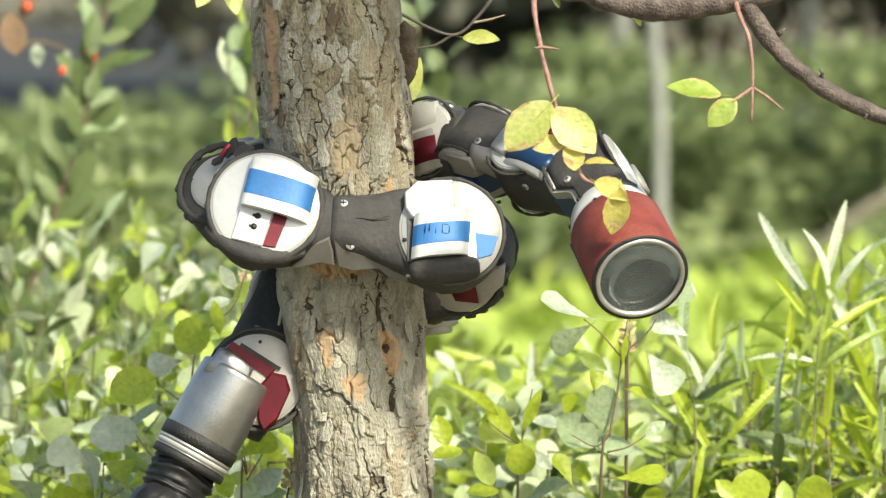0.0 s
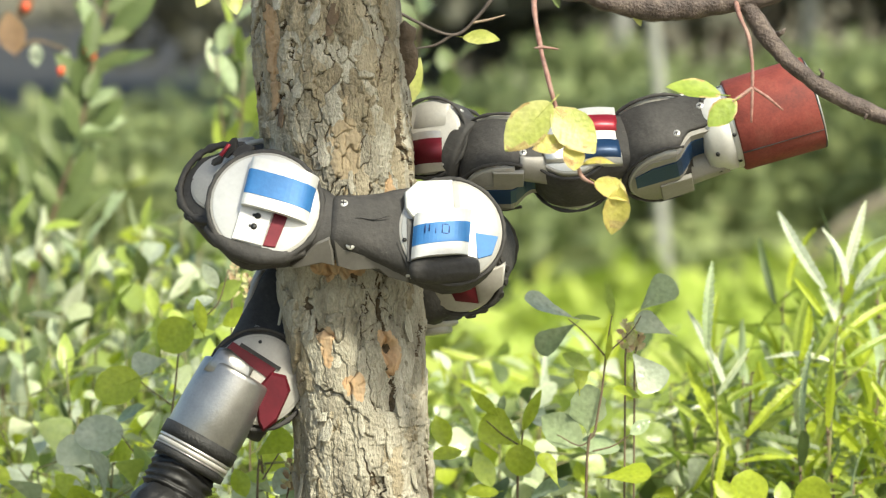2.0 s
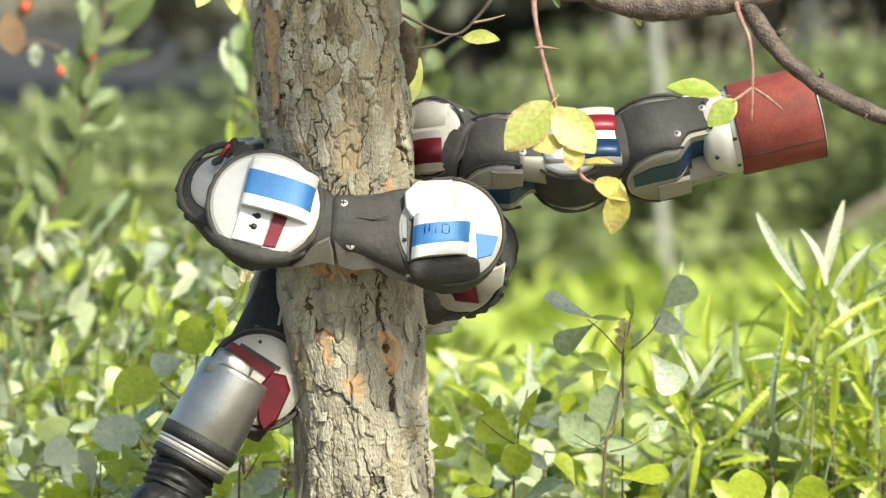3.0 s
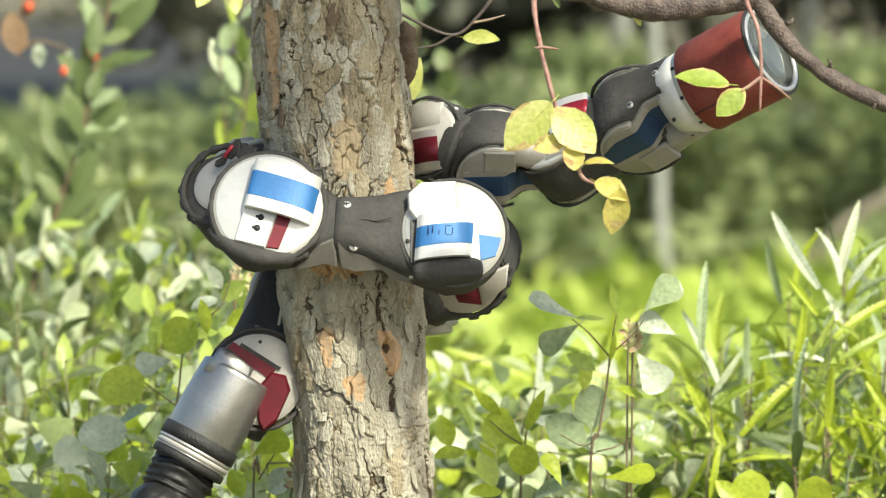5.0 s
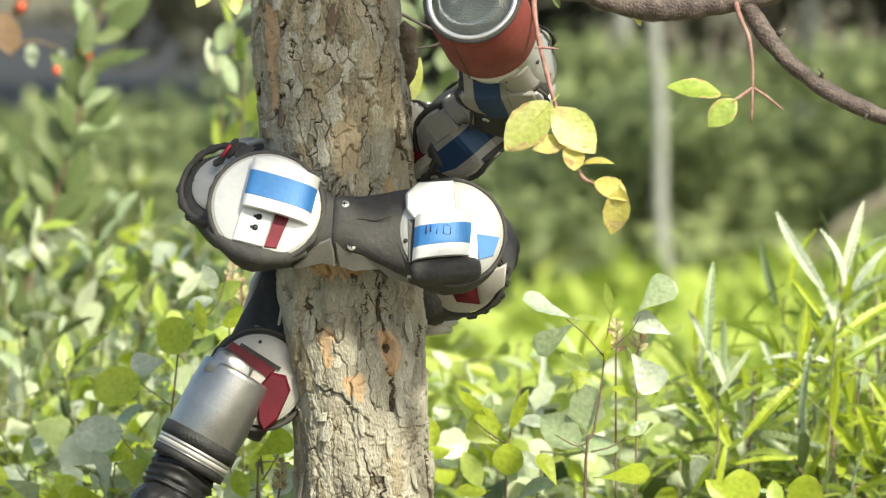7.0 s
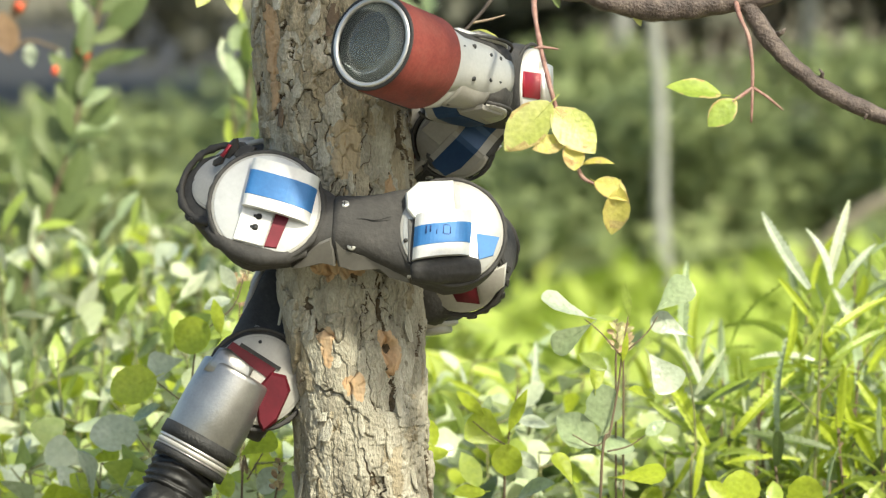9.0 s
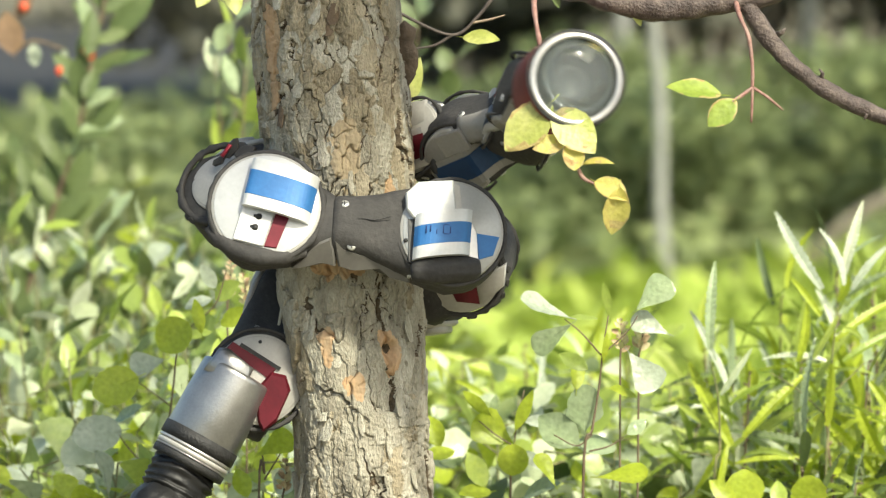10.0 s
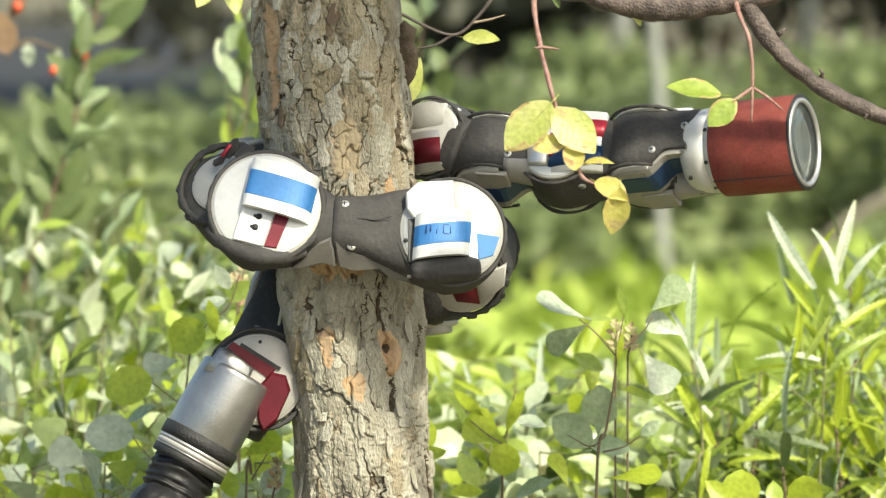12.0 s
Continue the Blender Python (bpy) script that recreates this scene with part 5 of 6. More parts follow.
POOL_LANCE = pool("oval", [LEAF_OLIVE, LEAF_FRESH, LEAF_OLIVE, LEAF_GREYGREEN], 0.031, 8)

POOL_SLIM = pool("lance", [LEAF_GREYGREEN, LEAF_SUMAC, LEAF_SUMAC, LEAF_OLIVE, LEAF_PALE_SHEEN], 0.034, 10, 1.5)
# weighted to the pale leaves that carry painted glints
POOL_LIGHT = pool("obovate", [LEAF_PALE_SHEEN, LEAF_BRIGHT, LEAF_WHITE_SHEEN, LEAF_SUMAC, LEAF_PALE_SHEEN], 0.023, 10)


def leafy_plant(name, x, ytop, deep, label, pools, stems=4, span=0.07, drop=0.20, nodes=9, trio=True, stem_mat=STEM_GREEN, upright=0.0, fill=0, group="", lean=0.0, category="shrub", scale=1.0):
    """A plant rooted in the ground whose tips reach about the given height; leaves stand in threes or singly along the upper stems."""
    tip = gridw(x, ytop, -deep)
    root = empty(name, pose(tip.x - lean, tip.y, ground_z(tip.x - lean, tip.y) - 0.005), label, category, group)
    base_z = root.location.z
    leaves = []
    for s in range(stems):
        bs = bmesh.new()
        a = prng.uniform(0, 6.28)
        rr = span * prng.uniform(0.15, 1.0) if s else 0.0
        top = Vector((lean + rr * math.cos(a), rr * math.sin(a), tip.z - base_z - (prng.uniform(0, 0.09) if s else 0)))
        path = smooth_path([(0.01 * math.cos(a), 0.01 * math.sin(a), 0), (top.x * 0.35, top.y * 0.35, top.z * 0.5), (top.x * 0.8 + prng.uniform(-0.01, 0.01), top.y * 0.8, top.z * 0.82), top], 6)
        tube(bs, path, ramp_r([0.0036, 0.0016, 0.0006], len(path)), 5)
        for k in range(nodes):
            f = k / nodes
            z = top.z - drop * f * prng.uniform(0.9, 1.1)
            t = np.interp(z, [p.z for p in path], range(len(path)))
            i = min(int(t), len(path) - 2)
            p = path[i].lerp(path[i + 1], t - i)
            ang = k * 2.4 + prng.uniform(-0.4, 0.4)
            pit = prng.uniform(-20, 55) + upright
            m = Matrix.Translation(p) @ Matrix.Rotation(ang, 4, "Z") @ pose(0, 0, 0, prng.uniform(-25, 25), -pit, 0)
            stalk = prng.uniform(0.010, 0.022) if trio else 0.004
            tube(bs, [p, m @ Vector((stalk, 0, 0))], [0.0009, 0.0006], 4)
            m = m @ Matrix.Translation((stalk, 0, 0))
            for tw in ((-70, 0, 70) if trio else (0,)):
                leaves.append((prng.choice(prng.choice(pools)), m @ Matrix.Rotation(radians(tw + prng.uniform(-12, 12)), 4, "Z") @ pose(0.004, 0, 0, prng.uniform(-55, 55), prng.uniform(-50, 35), 0), scale * prng.uniform(0.7, 1.2)))
        part("stem", bs, stem_mat, root)
    for me, m, s in leaves[:300]:
        ob = new("leaf", me)
        ob.parent = root
        ob.matrix_local = m @ Matrix.Scale(s, 4)
    if fill:
        bl = bmesh.new()
        for _ in range(fill):
            a, r = prng.uniform(0, 6.28), span * 1.6 * prng.random() ** 0.5
            quick_leaf(bl, prng, Vector((lean * 0.8 + r * math.cos(a), r * math.sin(a), prng.uniform(0.08, tip.z - base_z - drop * 0.55))), prng.uniform(0.025, 0.055))
        tagged(part("low_leaves", bl, FOL_NEAR, root, smooth=False), kind="stuff")
    return root


swaying = []
SUMAC = "low shrub with glossy green three-part leaves"
FERN = "bright green sweet fern with toothed narrow leaves"
for x, yt, d, st in ((930, 690, 0.45, 4), (830, 640, 0.65, 4), (1000, 690, 0.55, 5), (1180, 680, 0.55, 4), (870, 760, 0.4, 4), (1090, 780, 0.4, 4), (960, 800, 0.35, 4), (1190, 800, 0.35, 4), (790, 720, 0.6, 4), (1340, 830, 0.4, 4), (1120, 650, 0.7, 4)):
    swaying.append((leafy_plant("sumac_shrub", x, yt, d, SUMAC, [POOL_SUMAC, POOL_LOBED, POOL_ROUND], st, 0.05, 0.17, 11, fill=260, group="low shrubs round the tree"), prng.uniform(0, 6.28), 0.35))
for x, yt, d, st in ((330, 600, 0.45, 4), (215, 690, 0.45, 4), (120, 740, 0.4, 4), (420, 520, 0.7, 4), (40, 700, 0.5, 4), (300, 770, 0.35, 4), (470, 700, 0.3, 3), (190, 820, 0.2, 4), (60, 830, 0.3, 4), (460, 820, 0.2, 3), (260, 470, 0.8, 4), (340, 430, 1.0, 4)):
    swaying.append((leafy_plant("sumac_shrub", x, yt, d, SUMAC, [POOL_LIGHT, POOL_LIGHT, POOL_SUMAC] if yt > 650 else [POOL_SUMAC, POOL_LOBED, POOL_ROUND], st, 0.05, 0.18, 12, fill=420, group="low shrubs round the tree"), prng.uniform(0, 6.28), 0.35))
for x, yt, d, st in ((1410, 530, 0.55, 3), (1500, 490, 0.5, 3), (1570, 500, 0.6, 4), (1300, 640, 0.5, 4), (1440, 640, 0.4, 5), (1540, 640, 0.35, 5), (1340, 660, 0.35, 4), (1250, 620, 0.6, 4), (1470, 720, 0.3, 4), (1580, 760, 0.3, 4), (930, 610, 0.8, 3), (860, 650, 0.9, 3), (1130, 600, 0.9, 4), (1240, 760, 0.4, 4), (1390, 790, 0.25, 4)):
    swaying.append((leafy_plant("sweet_fern", x, yt, d, FERN, [POOL_FERN], st, 0.06, 0.20, 24, False, STEM_BROWN, 12, 300, "sweet ferns beside the tree", category="fern"), prng.uniform(0, 6.28), 0.5))
for x, yt, d in ((60, 420, 0.9), (150, 400, 1.0), (240, 430, 0.8), (330, 390, 0.9), (20, 570, 0.55), (290, 540, 0.5), (425, 430, 0.8), (180, 580, 0.5), (110, 640, 0.4), (385, 640, 0.35)):
    swaying.append((leafy_plant("leafy_shrub", x, yt, d, "upright shrub with slim pale green leaves", [POOL_SLIM], 3, 0.04, 0.22, 13, False, STEM_GREEN, 30, 120, "slim-leaved shrubs beside the tree"), prng.uniform(0, 6.28), 0.35))
for x, yt, d in ((25, 330, 1.5), (115, 390, 1.3), (205, 340, 1.7), (285, 400, 1.3), (375, 370, 1.5), (65, 440, 1.1), (330, 460, 1.0), (160, 470, 1.1), (250, 500, 0.8), (20, 520, 0.8)):
    swaying.append((leafy_plant("leafy_shrub", x, yt, d, "leafy shrub with sunny sheen put into its pale leaf colour", [POOL_SLIM, POOL_LIGHT], 4, 0.07, 0.26, 15, False, STEM_GREEN, 25, 160, "glossy shrubs beside the tree"), prng.uniform(0, 6.28), 0.35))
TALL = "tall leafy shrub stem with olive leaves and red berries"
for x, yt, d, ln in ((40, 300, 2.6, 0.05), (95, 520, 1.3, 0.02)):
    pl = leafy_plant("tall_shrub", x, yt, d, "tall leafy shrub with olive leaves", [POOL_OLIVE], 3, 0.06, 0.36, 20, False, STEM_BROWN, 32, 120, "tall shrubs behind the tree", ln, scale=1.0)
    swaying.append((pl, prng.uniform(0, 6.28), 0.3))


def sprig(name, label, category, deep, stems, leaves, stem_mat=STEM_BROWN, group="", amount=0.3, thick=0.0007):
    """A single plant with its stem and each leaf set out by hand; the stem runs down into the ground."""
    foot = gridw(*stems[0][0], -deep)
    root = empty(name, pose(foot.x, foot.y, 0), label, category, group)
    for k, pts in enumerate(stems):
        path = [gridw(x, y, -deep) - root.location for x, y in pts]
        if k == 0:
            path = [Vector((0, 0, -0.01)), Vector((path[0].x * 0.5, 0, path[0].z * 0.6))] + path
        path = smooth_path(path, 5)
        bm = bmesh.new()
        tube(bm, path, ramp_r([thick * (1.6 if k == 0 else 0.8), thick * 0.5], len(path)), 6)
        part("stem", bm, stem_mat, root)
    for bx, by, tx, ty, kind, mt, wd, nrm, *rest in leaves:
        dz = prng.uniform(-0.012, 0.012)
        b, t = gridw(bx, by, -deep + dz), gridw(tx, ty, -deep + dz + prng.uniform(-0.008, 0.012))
        ln = (t - b).length
        bm = fern_blade(prng, ln, 15) if kind == "fern" else leaf_mesh(kind, ln, prng, prng.uniform(0.12, 0.3), prng.uniform(0.02, 0.12), wd)
        lf = part("leaf", bm, mt, root, smooth=kind != "fern")
        lf.matrix_local = axes(b - root.location, t - b, STAGE.to_3x3() @ Vector(nrm))
    swaying.append((root, prng.uniform(0, 6.28), amount))
    return root


O, G, Wh, Br, Su = LEAF_OLIVE, LEAF_GREYGREEN, LEAF_WHITE_SHEEN, LEAF_BRIGHT, LEAF_SUMAC
F1, F2, F3, F4 = (0, 0.3, 0.95), (-0.4, 0.4, 0.8), (0.4, 0.4, 0.8), (0, 0.8, 0.6)
sprig("sumac_shrub", SUMAC, "shrub", 0.10, [[(1050, 890), (1068, 760), (1080, 690), (1088, 620), (1098, 560)], [(1068, 770), (1040, 790), (1000, 770)], [(1085, 630), (1050, 590), (1020, 565)], [(1085, 630), (1130, 590), (1150, 560)], [(1062, 800), (1100, 790), (1130, 770)]], [
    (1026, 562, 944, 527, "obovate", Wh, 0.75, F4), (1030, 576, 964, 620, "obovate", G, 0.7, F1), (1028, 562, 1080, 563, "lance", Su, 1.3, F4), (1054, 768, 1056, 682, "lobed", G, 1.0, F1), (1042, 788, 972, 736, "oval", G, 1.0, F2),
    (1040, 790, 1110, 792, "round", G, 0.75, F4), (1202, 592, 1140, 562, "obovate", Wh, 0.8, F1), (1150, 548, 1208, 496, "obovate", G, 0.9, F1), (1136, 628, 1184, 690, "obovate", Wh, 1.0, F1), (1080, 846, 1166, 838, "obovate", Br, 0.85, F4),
    (1000, 858, 972, 802, "obovate", Br, 0.7, F3), (1040, 690, 1046, 625, "oval", Br, 0.6, F3), (1060, 655, 1010, 625, "oval", Su, 0.7, F1), (1100, 690, 1150, 700, "oval", Br, 0.8, F4), (1130, 770, 1165, 745, "oval", G, 0.8, F1), (1088, 640, 1098, 590, "lance", Br, 1.0, F3), (1100, 560, 1090, 500, "lance", Su, 1.0, F1)], group="low shrubs round the tree")
sprig("sumac_shrub", SUMAC, "shrub", 0.16, [[(905, 900), (910, 820), (915, 760), (930, 690)], [(912, 790), (880, 770), (850, 745)]], [
    (908, 786, 842, 742, "obovate", Br, 1.1, F1), (912, 786, 908, 842, "round", Br, 0.95, F1), (930, 745, 985, 752, "oval", Wh, 0.9, F4), (870, 735, 820, 690, "lance", Br, 1.3, F2), (915, 760, 945, 690, "lance", Br, 1.2, F1), (880, 700, 872, 735, "oval", G, 0.6, F1), (930, 800, 965, 830, "oval", Wh, 0.7, F1), (860, 860, 830, 800, "oval", Su, 0.8, F1), (930, 880, 990, 850, "oval", G, 0.9, F4), (805, 798, 752, 808, "oval", Br, 0.9, F4), (780, 790, 760, 735, "oval", Br, 0.9, F1), (870, 870, 815, 870, "oval", Br, 0.9, F4)], group="low shrubs round the tree")
sprig("sumac_shrub", SUMAC, "shrub", 0.14, [[(1320, 960), (1320, 900)], [(1320, 920), (1430, 900)]], [(1318, 898, 1318, 832, "round", Br, 1.0, F1), (1430, 900, 1432, 843, "lobed", Br, 1.3, F1), (1300, 890, 1255, 850, "oval", Br, 0.8, F1), (1380, 900, 1375, 850, "oval", Su, 0.8, F1)], group="low shrubs round the tree")
sprig("sumac_shrub", SUMAC, "shrub", 0.20, [[(300, 900), (315, 760), (325, 680), (335, 610), (365, 570)], [(320, 720), (280, 690), (255, 670)], [(365, 570), (400, 540), (420, 480)], [(300, 850), (250, 800), (228, 770)]], [
    (352, 572, 300, 618, "round", Br, 0.95, F1), (262, 668, 182, 700, "round", Br, 0.8, F1), (232, 762, 145, 774, "round", Wh, 0.75, F1), (392, 530, 346, 545, "oval", Wh, 0.9, F4), (308, 638, 248, 650, "obovate", Wh, 1.0, F1), (278, 818, 228, 832, "oval", Wh, 0.9, F4), (400, 510, 375, 470, "oval", Wh, 0.7, F1),
    (375, 590, 365, 530, "oval", Br, 0.6, F3), (410, 575, 460, 550, "oval", Br, 0.8, F1), (400, 530, 440, 500, "oval", Su, 0.8, F1), (270, 720, 215, 745, "oval", G, 0.8, F4), (300, 870, 265, 825, "oval", Br, 0.9, F1), (345, 600, 395, 585, "oval", Su, 0.7, F4), (250, 880, 190, 850, "oval", G, 1.0, F1), (160, 880, 110, 840, "oval", Br, 0.9, F1)], group="low shrubs round the tree")
sprig("sumac_shrub", SUMAC, "shrub", 0.12, [[(440, 900), (450, 840), (445, 800)], [(450, 850), (480, 800)]], [(440, 806, 500, 770, "obovate", Br, 0.9, F1), (470, 870, 510, 830, "oval", Wh, 0.9, F1), (420, 880, 400, 830, "oval", Br, 0.9, F1), (455, 850, 420, 840, "oval", Su, 0.9, F1), (480, 880, 520, 870, "oval", G, 0.9, F1)], group="low shrubs round the tree")


def bud_spike(x, y, deep, tall, lean, label):
    """A thin reddish stalk closely set with small buds and bracts."""
    foot = gridw(x, y + tall, -deep)
    root = empty("bud_spike", pose(foot.x, foot.y, 0), label, "flower stalk", "budding stalks round the tree")
    top = gridw(x + lean, y, -deep) - root.location
    low = gridw(x, y + tall, -deep) - root.location
    bm = bmesh.new()
    tube(bm, [(0, 0, -0.01), low * 0.5, low, low.lerp(top, 0.5) + Vector((0.0006, 0, 0)), top], [0.0008, 0.0007, 0.0006, 0.0005, 0.0003], 6)
    part("stem", bm, STEM_BROWN, root)
    for k in range(16):
        f = k / 15
        p = low.lerp(top, 0.15 + 0.85 * f)
        a = k * 2.4
        d = Vector((math.cos(a), math.sin(a) * 0.6, prng.uniform(0.5, 1.2))).normalized()
        bm = leaf_mesh("oval", prng.uniform(0.0038, 0.0060) * (1.2 - 0.5 * f), prng, 0.5, 0.1, 0.9)
        lf = part("bud", bm, BUD, root)
        lf.matrix_local = axes(p + d * 0.001, d, Vector((0, -0.8, 0.5)))
    swaying.append((root, prng.uniform(0, 6.28), 0.3))


BUDS = "slender stalk with pinkish cream buds"
bud_spike(420, 468, 0.24, 70, 8, BUDS)
bud_spike(436, 492, 0.26, 60, -4, BUDS)
bud_spike(1098, 572, 0.12, 62, 2, BUDS)
bud_spike(1114, 580, 0.13, 50, 8, BUDS)
bud_spike(500, 820, 0.05, 60, 8, BUDS)
FE, PF = LEAF_FERN, LEAF_PALE_SHEEN
sprig("sweet_fern", FERN, "fern", 0.30, [[(1450, 900), (1455, 760), (1460, 640), (1470, 540)], [(1455, 740), (1400, 690), (1350, 660)], [(1458, 700), (1520, 640)]], [
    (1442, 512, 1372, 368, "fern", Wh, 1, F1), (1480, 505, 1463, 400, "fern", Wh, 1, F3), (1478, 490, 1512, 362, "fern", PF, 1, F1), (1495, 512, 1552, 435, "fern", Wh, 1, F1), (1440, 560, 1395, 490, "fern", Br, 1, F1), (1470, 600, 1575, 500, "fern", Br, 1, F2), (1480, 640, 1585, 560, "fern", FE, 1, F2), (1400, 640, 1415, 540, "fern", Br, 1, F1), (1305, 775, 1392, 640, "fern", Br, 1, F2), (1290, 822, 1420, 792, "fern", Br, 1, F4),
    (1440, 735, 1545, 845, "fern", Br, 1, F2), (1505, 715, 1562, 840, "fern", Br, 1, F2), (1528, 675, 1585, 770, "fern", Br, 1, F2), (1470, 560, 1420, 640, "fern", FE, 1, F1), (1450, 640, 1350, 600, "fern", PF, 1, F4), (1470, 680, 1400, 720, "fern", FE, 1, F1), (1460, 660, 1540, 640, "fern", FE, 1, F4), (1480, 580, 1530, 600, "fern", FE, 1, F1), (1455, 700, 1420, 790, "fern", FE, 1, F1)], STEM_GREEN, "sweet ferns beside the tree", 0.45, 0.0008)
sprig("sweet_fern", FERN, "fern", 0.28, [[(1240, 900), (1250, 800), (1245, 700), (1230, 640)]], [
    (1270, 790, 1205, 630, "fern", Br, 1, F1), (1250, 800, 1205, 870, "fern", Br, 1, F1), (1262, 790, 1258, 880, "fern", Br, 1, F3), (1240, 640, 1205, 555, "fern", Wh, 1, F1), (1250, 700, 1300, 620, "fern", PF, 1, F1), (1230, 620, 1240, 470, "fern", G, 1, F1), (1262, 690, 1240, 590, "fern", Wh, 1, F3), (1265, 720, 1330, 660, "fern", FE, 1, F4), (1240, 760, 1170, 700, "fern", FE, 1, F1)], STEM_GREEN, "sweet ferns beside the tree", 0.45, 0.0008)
sprig("sweet_fern", FERN, "fern", 0.5, [[(940, 900), (945, 760), (940, 660)]], [(945, 690, 952, 600, "fern", Wh, 1, F1), (965, 690, 922, 622, "fern", Br, 1, F1), (830, 690, 815, 640, "fern", Wh, 1, F1), (955, 720, 960, 640, "fern", Wh, 1, F3), (860, 710, 800, 670, "fern", Br, 1, F1), (935, 760, 905, 690, "fern", Br, 1, F1), (775, 680, 765, 640, "fern", Br, 1, F1)], STEM_GREEN, "sweet ferns beside the tree", 0.45, 0.0008)
# opposite leaves along the tall stem
pairs = []
for k in range(13):
    f = 0.03 + 0.94 * k / 12
    bx, by = float(np.interp(f, [0, 0.35, 0.65, 1], [0, 72, 132, 186])), float(np.interp(f, [0, 0.35, 0.65, 1], [640, 440, 245, 0]))
    for d in (-1, 1):
        reach = prng.uniform(62, 96)
        a = radians(66 - d * prng.uniform(28, 46))
        pairs.append((bx, by, bx + reach * math.cos(a), by - reach * math.sin(a), "oval", prng.choice((O, O, G)), prng.uniform(0.48, 0.66), prng.choice((F1, F2, F3))))
pl = sprig("tall_shrub", TALL, "shrub", 1.15, [[(0, 640), (30, 560), (60, 480), (85, 400), (110, 320), (130, 260), (147, 190), (162, 110), (180, 30), (190, -40)], [(20, 95), (60, 72), (112, 88)]], [
    (120, 278, 127, 198, "oval", O, 0.66, F1), (160, 230, 214, 172, "oval", O, 0.62, F1), (135, 205, 110, 140, "oval", O, 0.60, F1), (150, 175, 172, 118, "oval", O, 0.66, F1), (195, 60, 268, -5, "oval", O, 0.66, F1), (155, 100, 165, 15, "oval", O, 0.60, F3), (80, 402, 42, 328, "oval", O, 0.66, F1), (125, 348, 162, 255, "oval", O, 0.60, F3), (90, 405, 200, 322, "lance", O, 1.6, F1), (190, 115, 268, 88, "lance", O, 1.6, F4),
    (112, 300, 72, 165, "lance", O, 1.5, F1), (62, 345, 32, 265, "oval", O, 0.60, F1), (45, 510, 5, 430, "oval", O, 0.66, F1), (70, 470, 125, 425, "oval", O, 0.66, F1), (55, 565, 15, 500, "oval", O, 0.66, F1), (45, 595, 105, 540, "oval", O, 0.66, F1), (100, 360, 60, 300, "lance", O, 1.5, F3), (140, 240, 200, 235, "lance", O, 1.6, F4), (175, 60, 130, 0, "oval", O, 0.60, F3), (150, 150, 95, 95, "oval", O, 0.60, F1), (10, 680, -30, 600, "oval", O, 0.66, F1), (20, 640, 70, 620, "oval", O, 0.66, F1),
    (25, 95, 10, 20, "oval", LEAF_DRY, 0.9, F1), (60, 78, 62, 118, "oval", LEAF_WHITE_SHEEN, 0.9, F1), (110, 85, 120, 105, "oval", LEAF_WHITE_SHEEN, 0.8, F1), (30, 30, 55, -10, "oval", LEAF_DRY, 0.8, F1)] + pairs, STEM_BROWN, "tall shrubs behind the tree", 0.25, 0.0022)
for x, y in ((160, 98), (203, 100), (105, 125), (42, 12), (152, 88)):
    bm = bmesh.new()
    bmesh.ops.create_icosphere(bm, subdivisions=2, radius=0.0034)
    for v in bm.verts:
        v.co.z *= 1.3
    b = part("berry", bm, BERRY, pl)
    b.location = gridw(x, y, -1.15) - pl.location
for x, yt, d in ((418, 40, 0.95), (440, 130, 0.85), (745, 40, 1.3), (790, 110, 1.5)):
    swaying.append((leafy_plant("leafy_shrub", x, yt, d, "upright shrub with fresh oval green leaves", [POOL_LANCE, POOL_SLIM], 2, 0.03, 0.34, 20, False, STEM_BROWN, 35, 200, "upright shrubs behind the tree", 0.0), prng.uniform(0, 6.28), 0.25))
# mixed growth between the near plants and the groundcover
mrng = random.Random(8)
mids = [bush("green_shrub", mrng, -0.75, 2.6, 0.7, 0.80, 2200, 0.045, FOL_MID, "sunlit olive-green leafy shrub", "shrub", "sunlit shrubs behind the tree", 10),
        bush("green_shrub", mrng, 0.55, 2.2, 0.6, 0.56, 2200, 0.045, FOL_NEAR, "sunlit yellow-green leafy shrub", "shrub", "sunlit shrubs behind the tree", 10)]
for x, y, k in ((-0.30, 3.0, 0), (-1.2, 3.4, 0), (-0.55, 1.6, 1), (-0.25, 1.3, 1), (0.95, 2.6, 1), (0.25, 2.8, 1), (-0.8, 4.6, 0), (-1.7, 5.2, 0), (1.35, 3.4, 1)):
    copy_thing(mids[k], pose(x, y, 0, 0, 0, mrng.uniform(0, 360)))

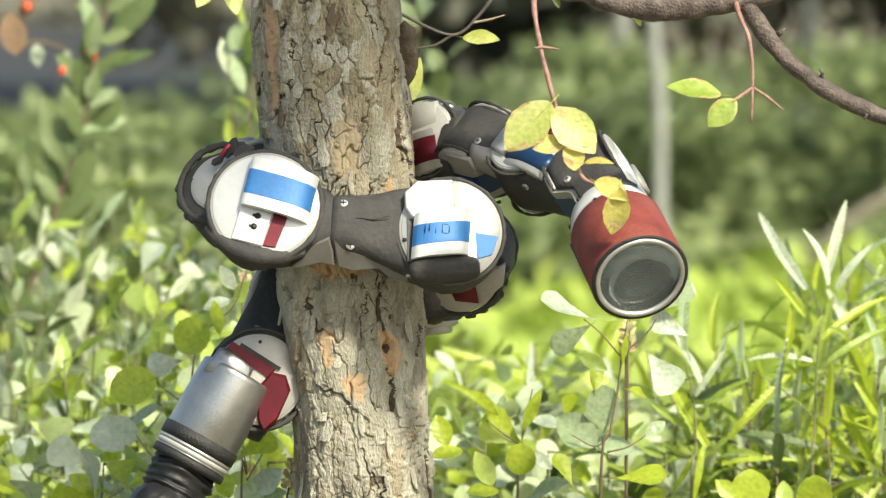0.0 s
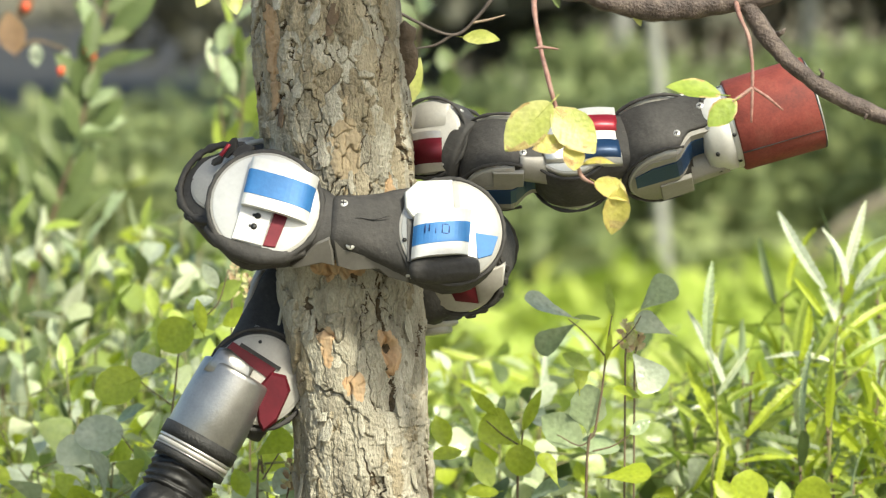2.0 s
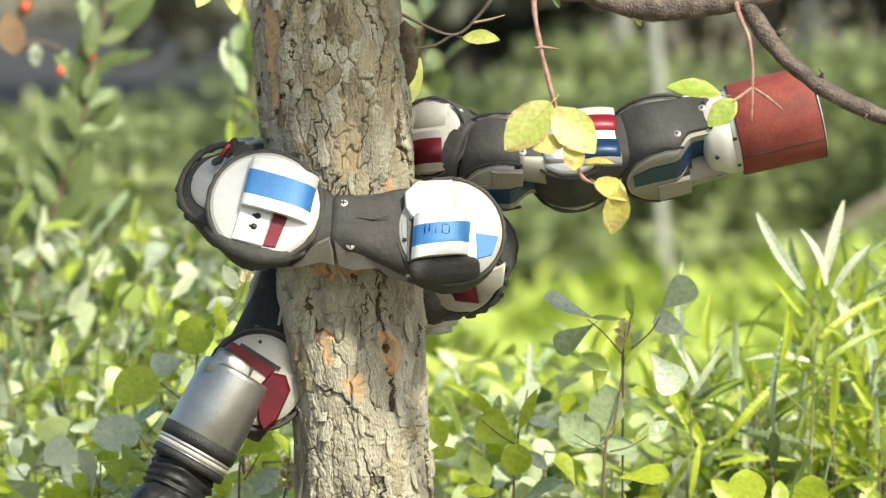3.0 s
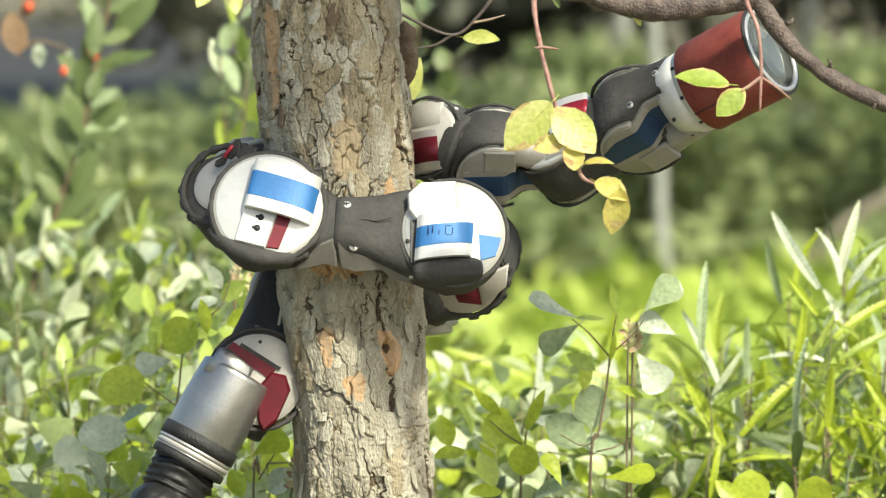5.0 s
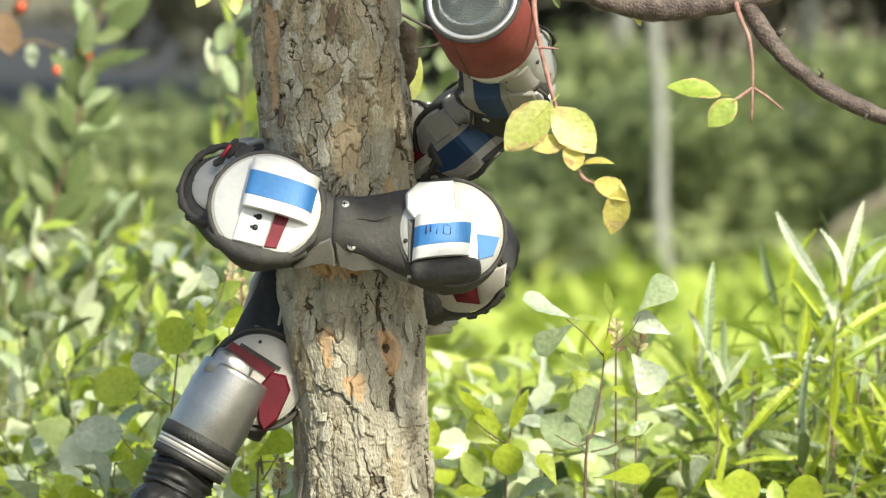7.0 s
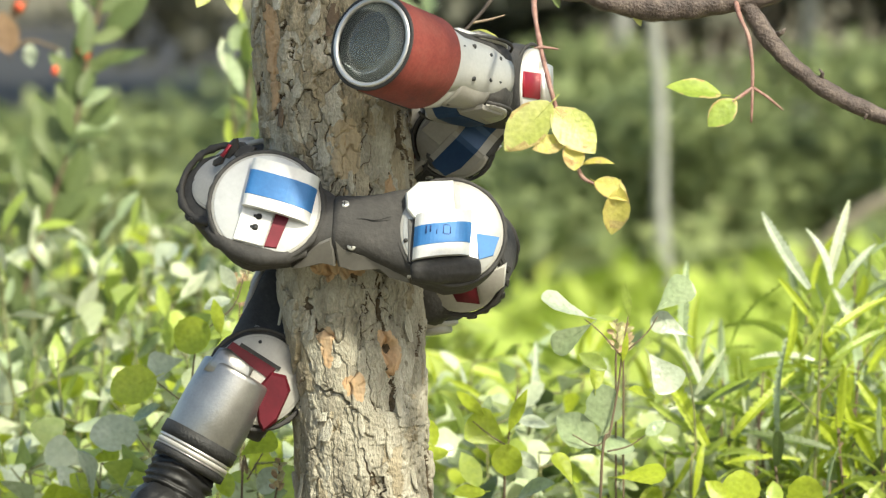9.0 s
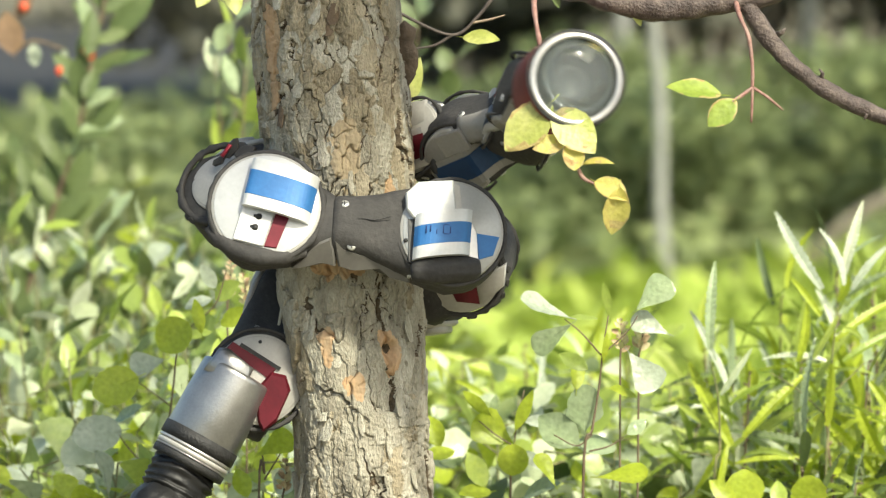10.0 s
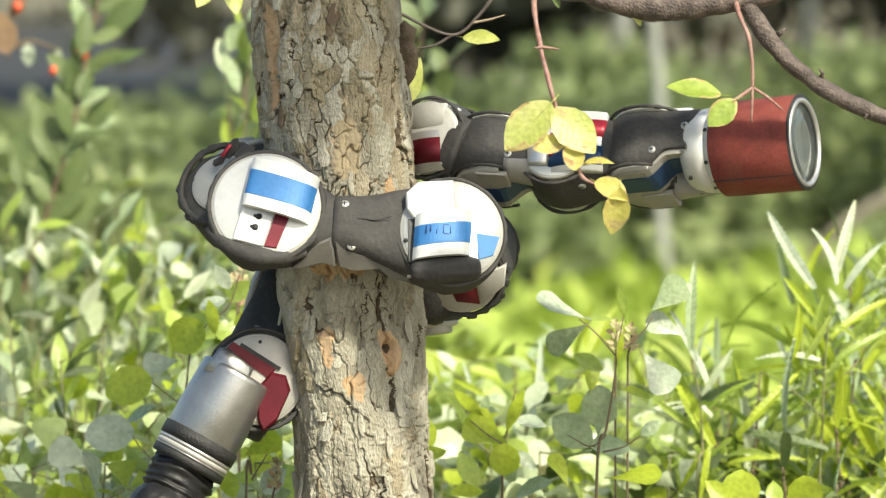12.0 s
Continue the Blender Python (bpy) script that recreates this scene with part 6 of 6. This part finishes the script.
# ---------------------------------------------------------------- movement
# rows: seconds; joint points of the arm on the drafting grid (second link, third link, head joint, lens);
# the direction to which the blue plates of the last two links turn
ARM = [
    (0.0, (845, 266), (952, 290), (1052, 326), (1133, 492), (-0.35, -0.75, 0.55)),
    (0.5, (845, 266), (955, 289), (1062, 322), (1155, 484), (-0.33, -0.75, 0.55)),
    (1.0, (850, 272), (966, 287), (1088, 312), (1218, 450), (-0.25, -0.8, 0.55)),
    (1.2, (853, 277), (980, 288), (1108, 306), (1285, 414), (-0.15, -0.8, 0.55)),
    (1.5, (860, 283), (1000, 292), (1138, 301), (1409, 340), (0.0, -0.85, 0.5)),
    (1.7, (863, 285), (1010, 290), (1153, 288), (1446, 262), (0.1, -0.85, 0.5)),
    (2.0, (864, 287), (1012, 284), (1155, 265), (1450, 178), (0.15, -0.82, 0.52)),
    (2.5, (864, 287), (1012, 287), (1155, 270), (1452, 213), (0.15, -0.82, 0.52)),
    (2.8, (864, 287), (1012, 286), (1155, 268), (1451, 206), (0.15, -0.82, 0.52)),
    (3.2, (862, 285), (1010, 283), (1152, 260), (1446, 182), (0.18, -0.8, 0.55)),
    (4.8, (850, 277), (998, 274), (1120, 219), (1364, 91), (0.28, -0.62, 0.72)),
    (5.0, (850, 277), (998, 274), (1120, 218), (1364, 90), (0.28, -0.62, 0.72)),
    (5.3, (848, 277), (992, 275), (1108, 208), (1310, 50), (0.3, -0.55, 0.75)),
    (5.5, (846, 276), (985, 272), (1090, 200), (1254, 26), (0.25, -0.5, 0.8)),
    (5.7, (832, 264), (958, 235), (1035, 160), (1110, -50), (0.1, -0.4, 0.85), (0, -0.35, 0.9)),
    (6.0, (815, 248), (930, 200), (965, 122), (985, -90), (0.0, -0.4, 0.85), (0.0, -0.15, 1)),
    (6.5, (812, 246), (927, 198), (960, 118), (988, -88), (0.0, -0.4, 0.85), (0.0, -0.15, 1)),
    (6.8, (810, 243), (912, 182), (925, 126), (885, -45), (-0.1, -0.4, 0.85), (0.0, -0.1, 1)),
    (7.0, (808, 242), (903, 168), (897, 126), (836, -4), (-0.2, -0.45, 0.85), (0.0, -0.1, 1)),
    (7.2, (807, 242), (901, 167), (893, 126), (830, 0), (-0.2, -0.45, 0.85), (0.0, -0.1, 1)),
    (8.8, (801, 246), (894, 156), (840, 150), (677, 102), (-0.3, -0.7, 0.6), (0.1, -0.1, 1)),
    (9.0, (800, 246), (893, 152), (832, 144), (658, 75), (-0.3, -0.75, 0.6), (0.1, -0.1, 1)),
    (9.5, (800, 246), (893, 152), (832, 144), (658, 75), (-0.3, -0.75, 0.6), (0.1, -0.1, 1)),
    (9.7, (802, 248), (902, 165), (870, 152), (755, 85), (-0.3, -0.7, 0.65), (0.05, -0.15, 1)),
    (9.9, (809, 255), (922, 196), (930, 172), (945, 112), (-0.25, -0.65, 0.7), (0, -0.3, 0.95)),
    (10.0, (814, 260), (930, 212), (958, 182), (1020, 140), (-0.2, -0.7, 0.65), (0, -0.4, 0.9)),
    (10.2, (828, 264), (942, 242), (1005, 222), (1106, 190), (-0.1, -0.75, 0.6), (0, -0.6, 0.8)),
    (10.5, (848, 272), (965, 274), (1082, 270), (1285, 278), (0.0, -0.82, 0.55)),
    (10.8, (857, 280), (995, 287), (1130, 292), (1398, 296), (0.0, -0.85, 0.5)),
    (11.0, (861, 284), (1007, 291), (1150, 297), (1440, 298), (0.0, -0.86, 0.5)),
    (11.3, (863, 286), (1010, 293), (1155, 303), (1444, 307), (0.0, -0.86, 0.5)),
    (11.6, (863, 286), (1010, 293), (1155, 302), (1443, 306), (0.0, -0.86, 0.5)),
    (11.8, (861, 284), (1007, 290), (1150, 292), (1436, 282), (0.0, -0.86, 0.5)),
    (12.0, (858, 282), (1001, 287), (1140, 279), (1424, 252), (0.0, -0.86, 0.5)),
]


def next_joint(p, x, y, length):
    """The point length metres from p on the sight line through (x, y), on its nearer side; with the least change where it cannot reach."""
    near = p.z
    for _ in range(12):
        q = grid(x, y, near)
        flat = math.hypot(q.x - p.x, q.y - p.y)
        near = p.z + math.sqrt(max(length * length - flat * flat, 0.0))
    q = grid(x, y, near)
    return p + (q - p).normalized() * length


def motions():
    rows = {k: [] for k in "abmch"}
    for t, b, m, c, h, normal, *first in ARM:
        A = grid(780 + 0.25 * (b[0] - 850), 254, -0.020)
        B = grid(b[0], b[1], -0.006)
        M = next_joint(B, m[0], m[1], PITCH)
        C = next_joint(M, c[0], c[1], PITCH * 0.97)
        H = next_joint(C, h[0], h[1], HL)
        n = Vector(normal)
        turn = (C - M).cross(n)
        side = -turn
        rows["a"].append((t, axes(A, B - A, (-0.35, 0.12, 0.93))))
        rows["b"].append((t, axes(B + (M - B).normalized() * 0.007, M - B, Vector(first[0]) if first else n)))
        rows["m"].append((t, axes(M, C - M, side)))
        rows["c"].append((t, axes(C + (H - C).normalized() * 0.004, H - C, n)))
        rows["h"].append((t, axes(C, H - C, n)))
    for k, ob in zip("abmch", (arm_a, arm_b, arm_m, arm_c, head)):
        walk(ob, rows[k])
    # the twig is brushed aside by the head
    push = [(0.0, 0, 0), (3.2, 0, 0), (4.4, 0.6, 0.7), (4.8, 3.6, 4.4), (5.1, 4.3, 5.2), (5.5, 4.2, 5.3), (5.7, 0.5, 0.6), (5.85, -0.8, -0.8), (6.1, 0.3, 0.3), (6.5, 0, 0), (12.0, 0, 0)]
    walk(twig_b, [(t, Matrix.Translation(ob_ + Vector((x * 0.001, 0, z * 0.001)))) for t, x, z in push])
    walk(side_limb, [(t, Matrix.Translation((x * 0.001, 0, z * 0.001))) for t, x, z in push])
    # the coil gives a little as the arm heaves
    for ob in coil:
        base = ob.matrix_basis.copy()
        walk(ob, [(t, Matrix.Translation((x * UNIT, -y * UNIT, 0)) @ base) for t, x, y in ((0.0, 0, 0), (3.2, 0, 0), (4.8, 5, 2), (5.5, 6, 3), (6.0, 2, 2), (12.0, 2, 1))])
    # wind in the plants
    for ob, phase, amount in swaying:
        base = ob.matrix_basis.copy()
        walk(ob, [(t, base @ pose(0, 0, 0, amount * 0.6 * math.sin(t * 1.7 + phase * 2), amount * (math.sin(t * 2.3 + phase) + 0.5 * math.sin(t * 4.1 + phase * 3)), 0)) for t in np.arange(0, 12.01, 0.5)])


motions()
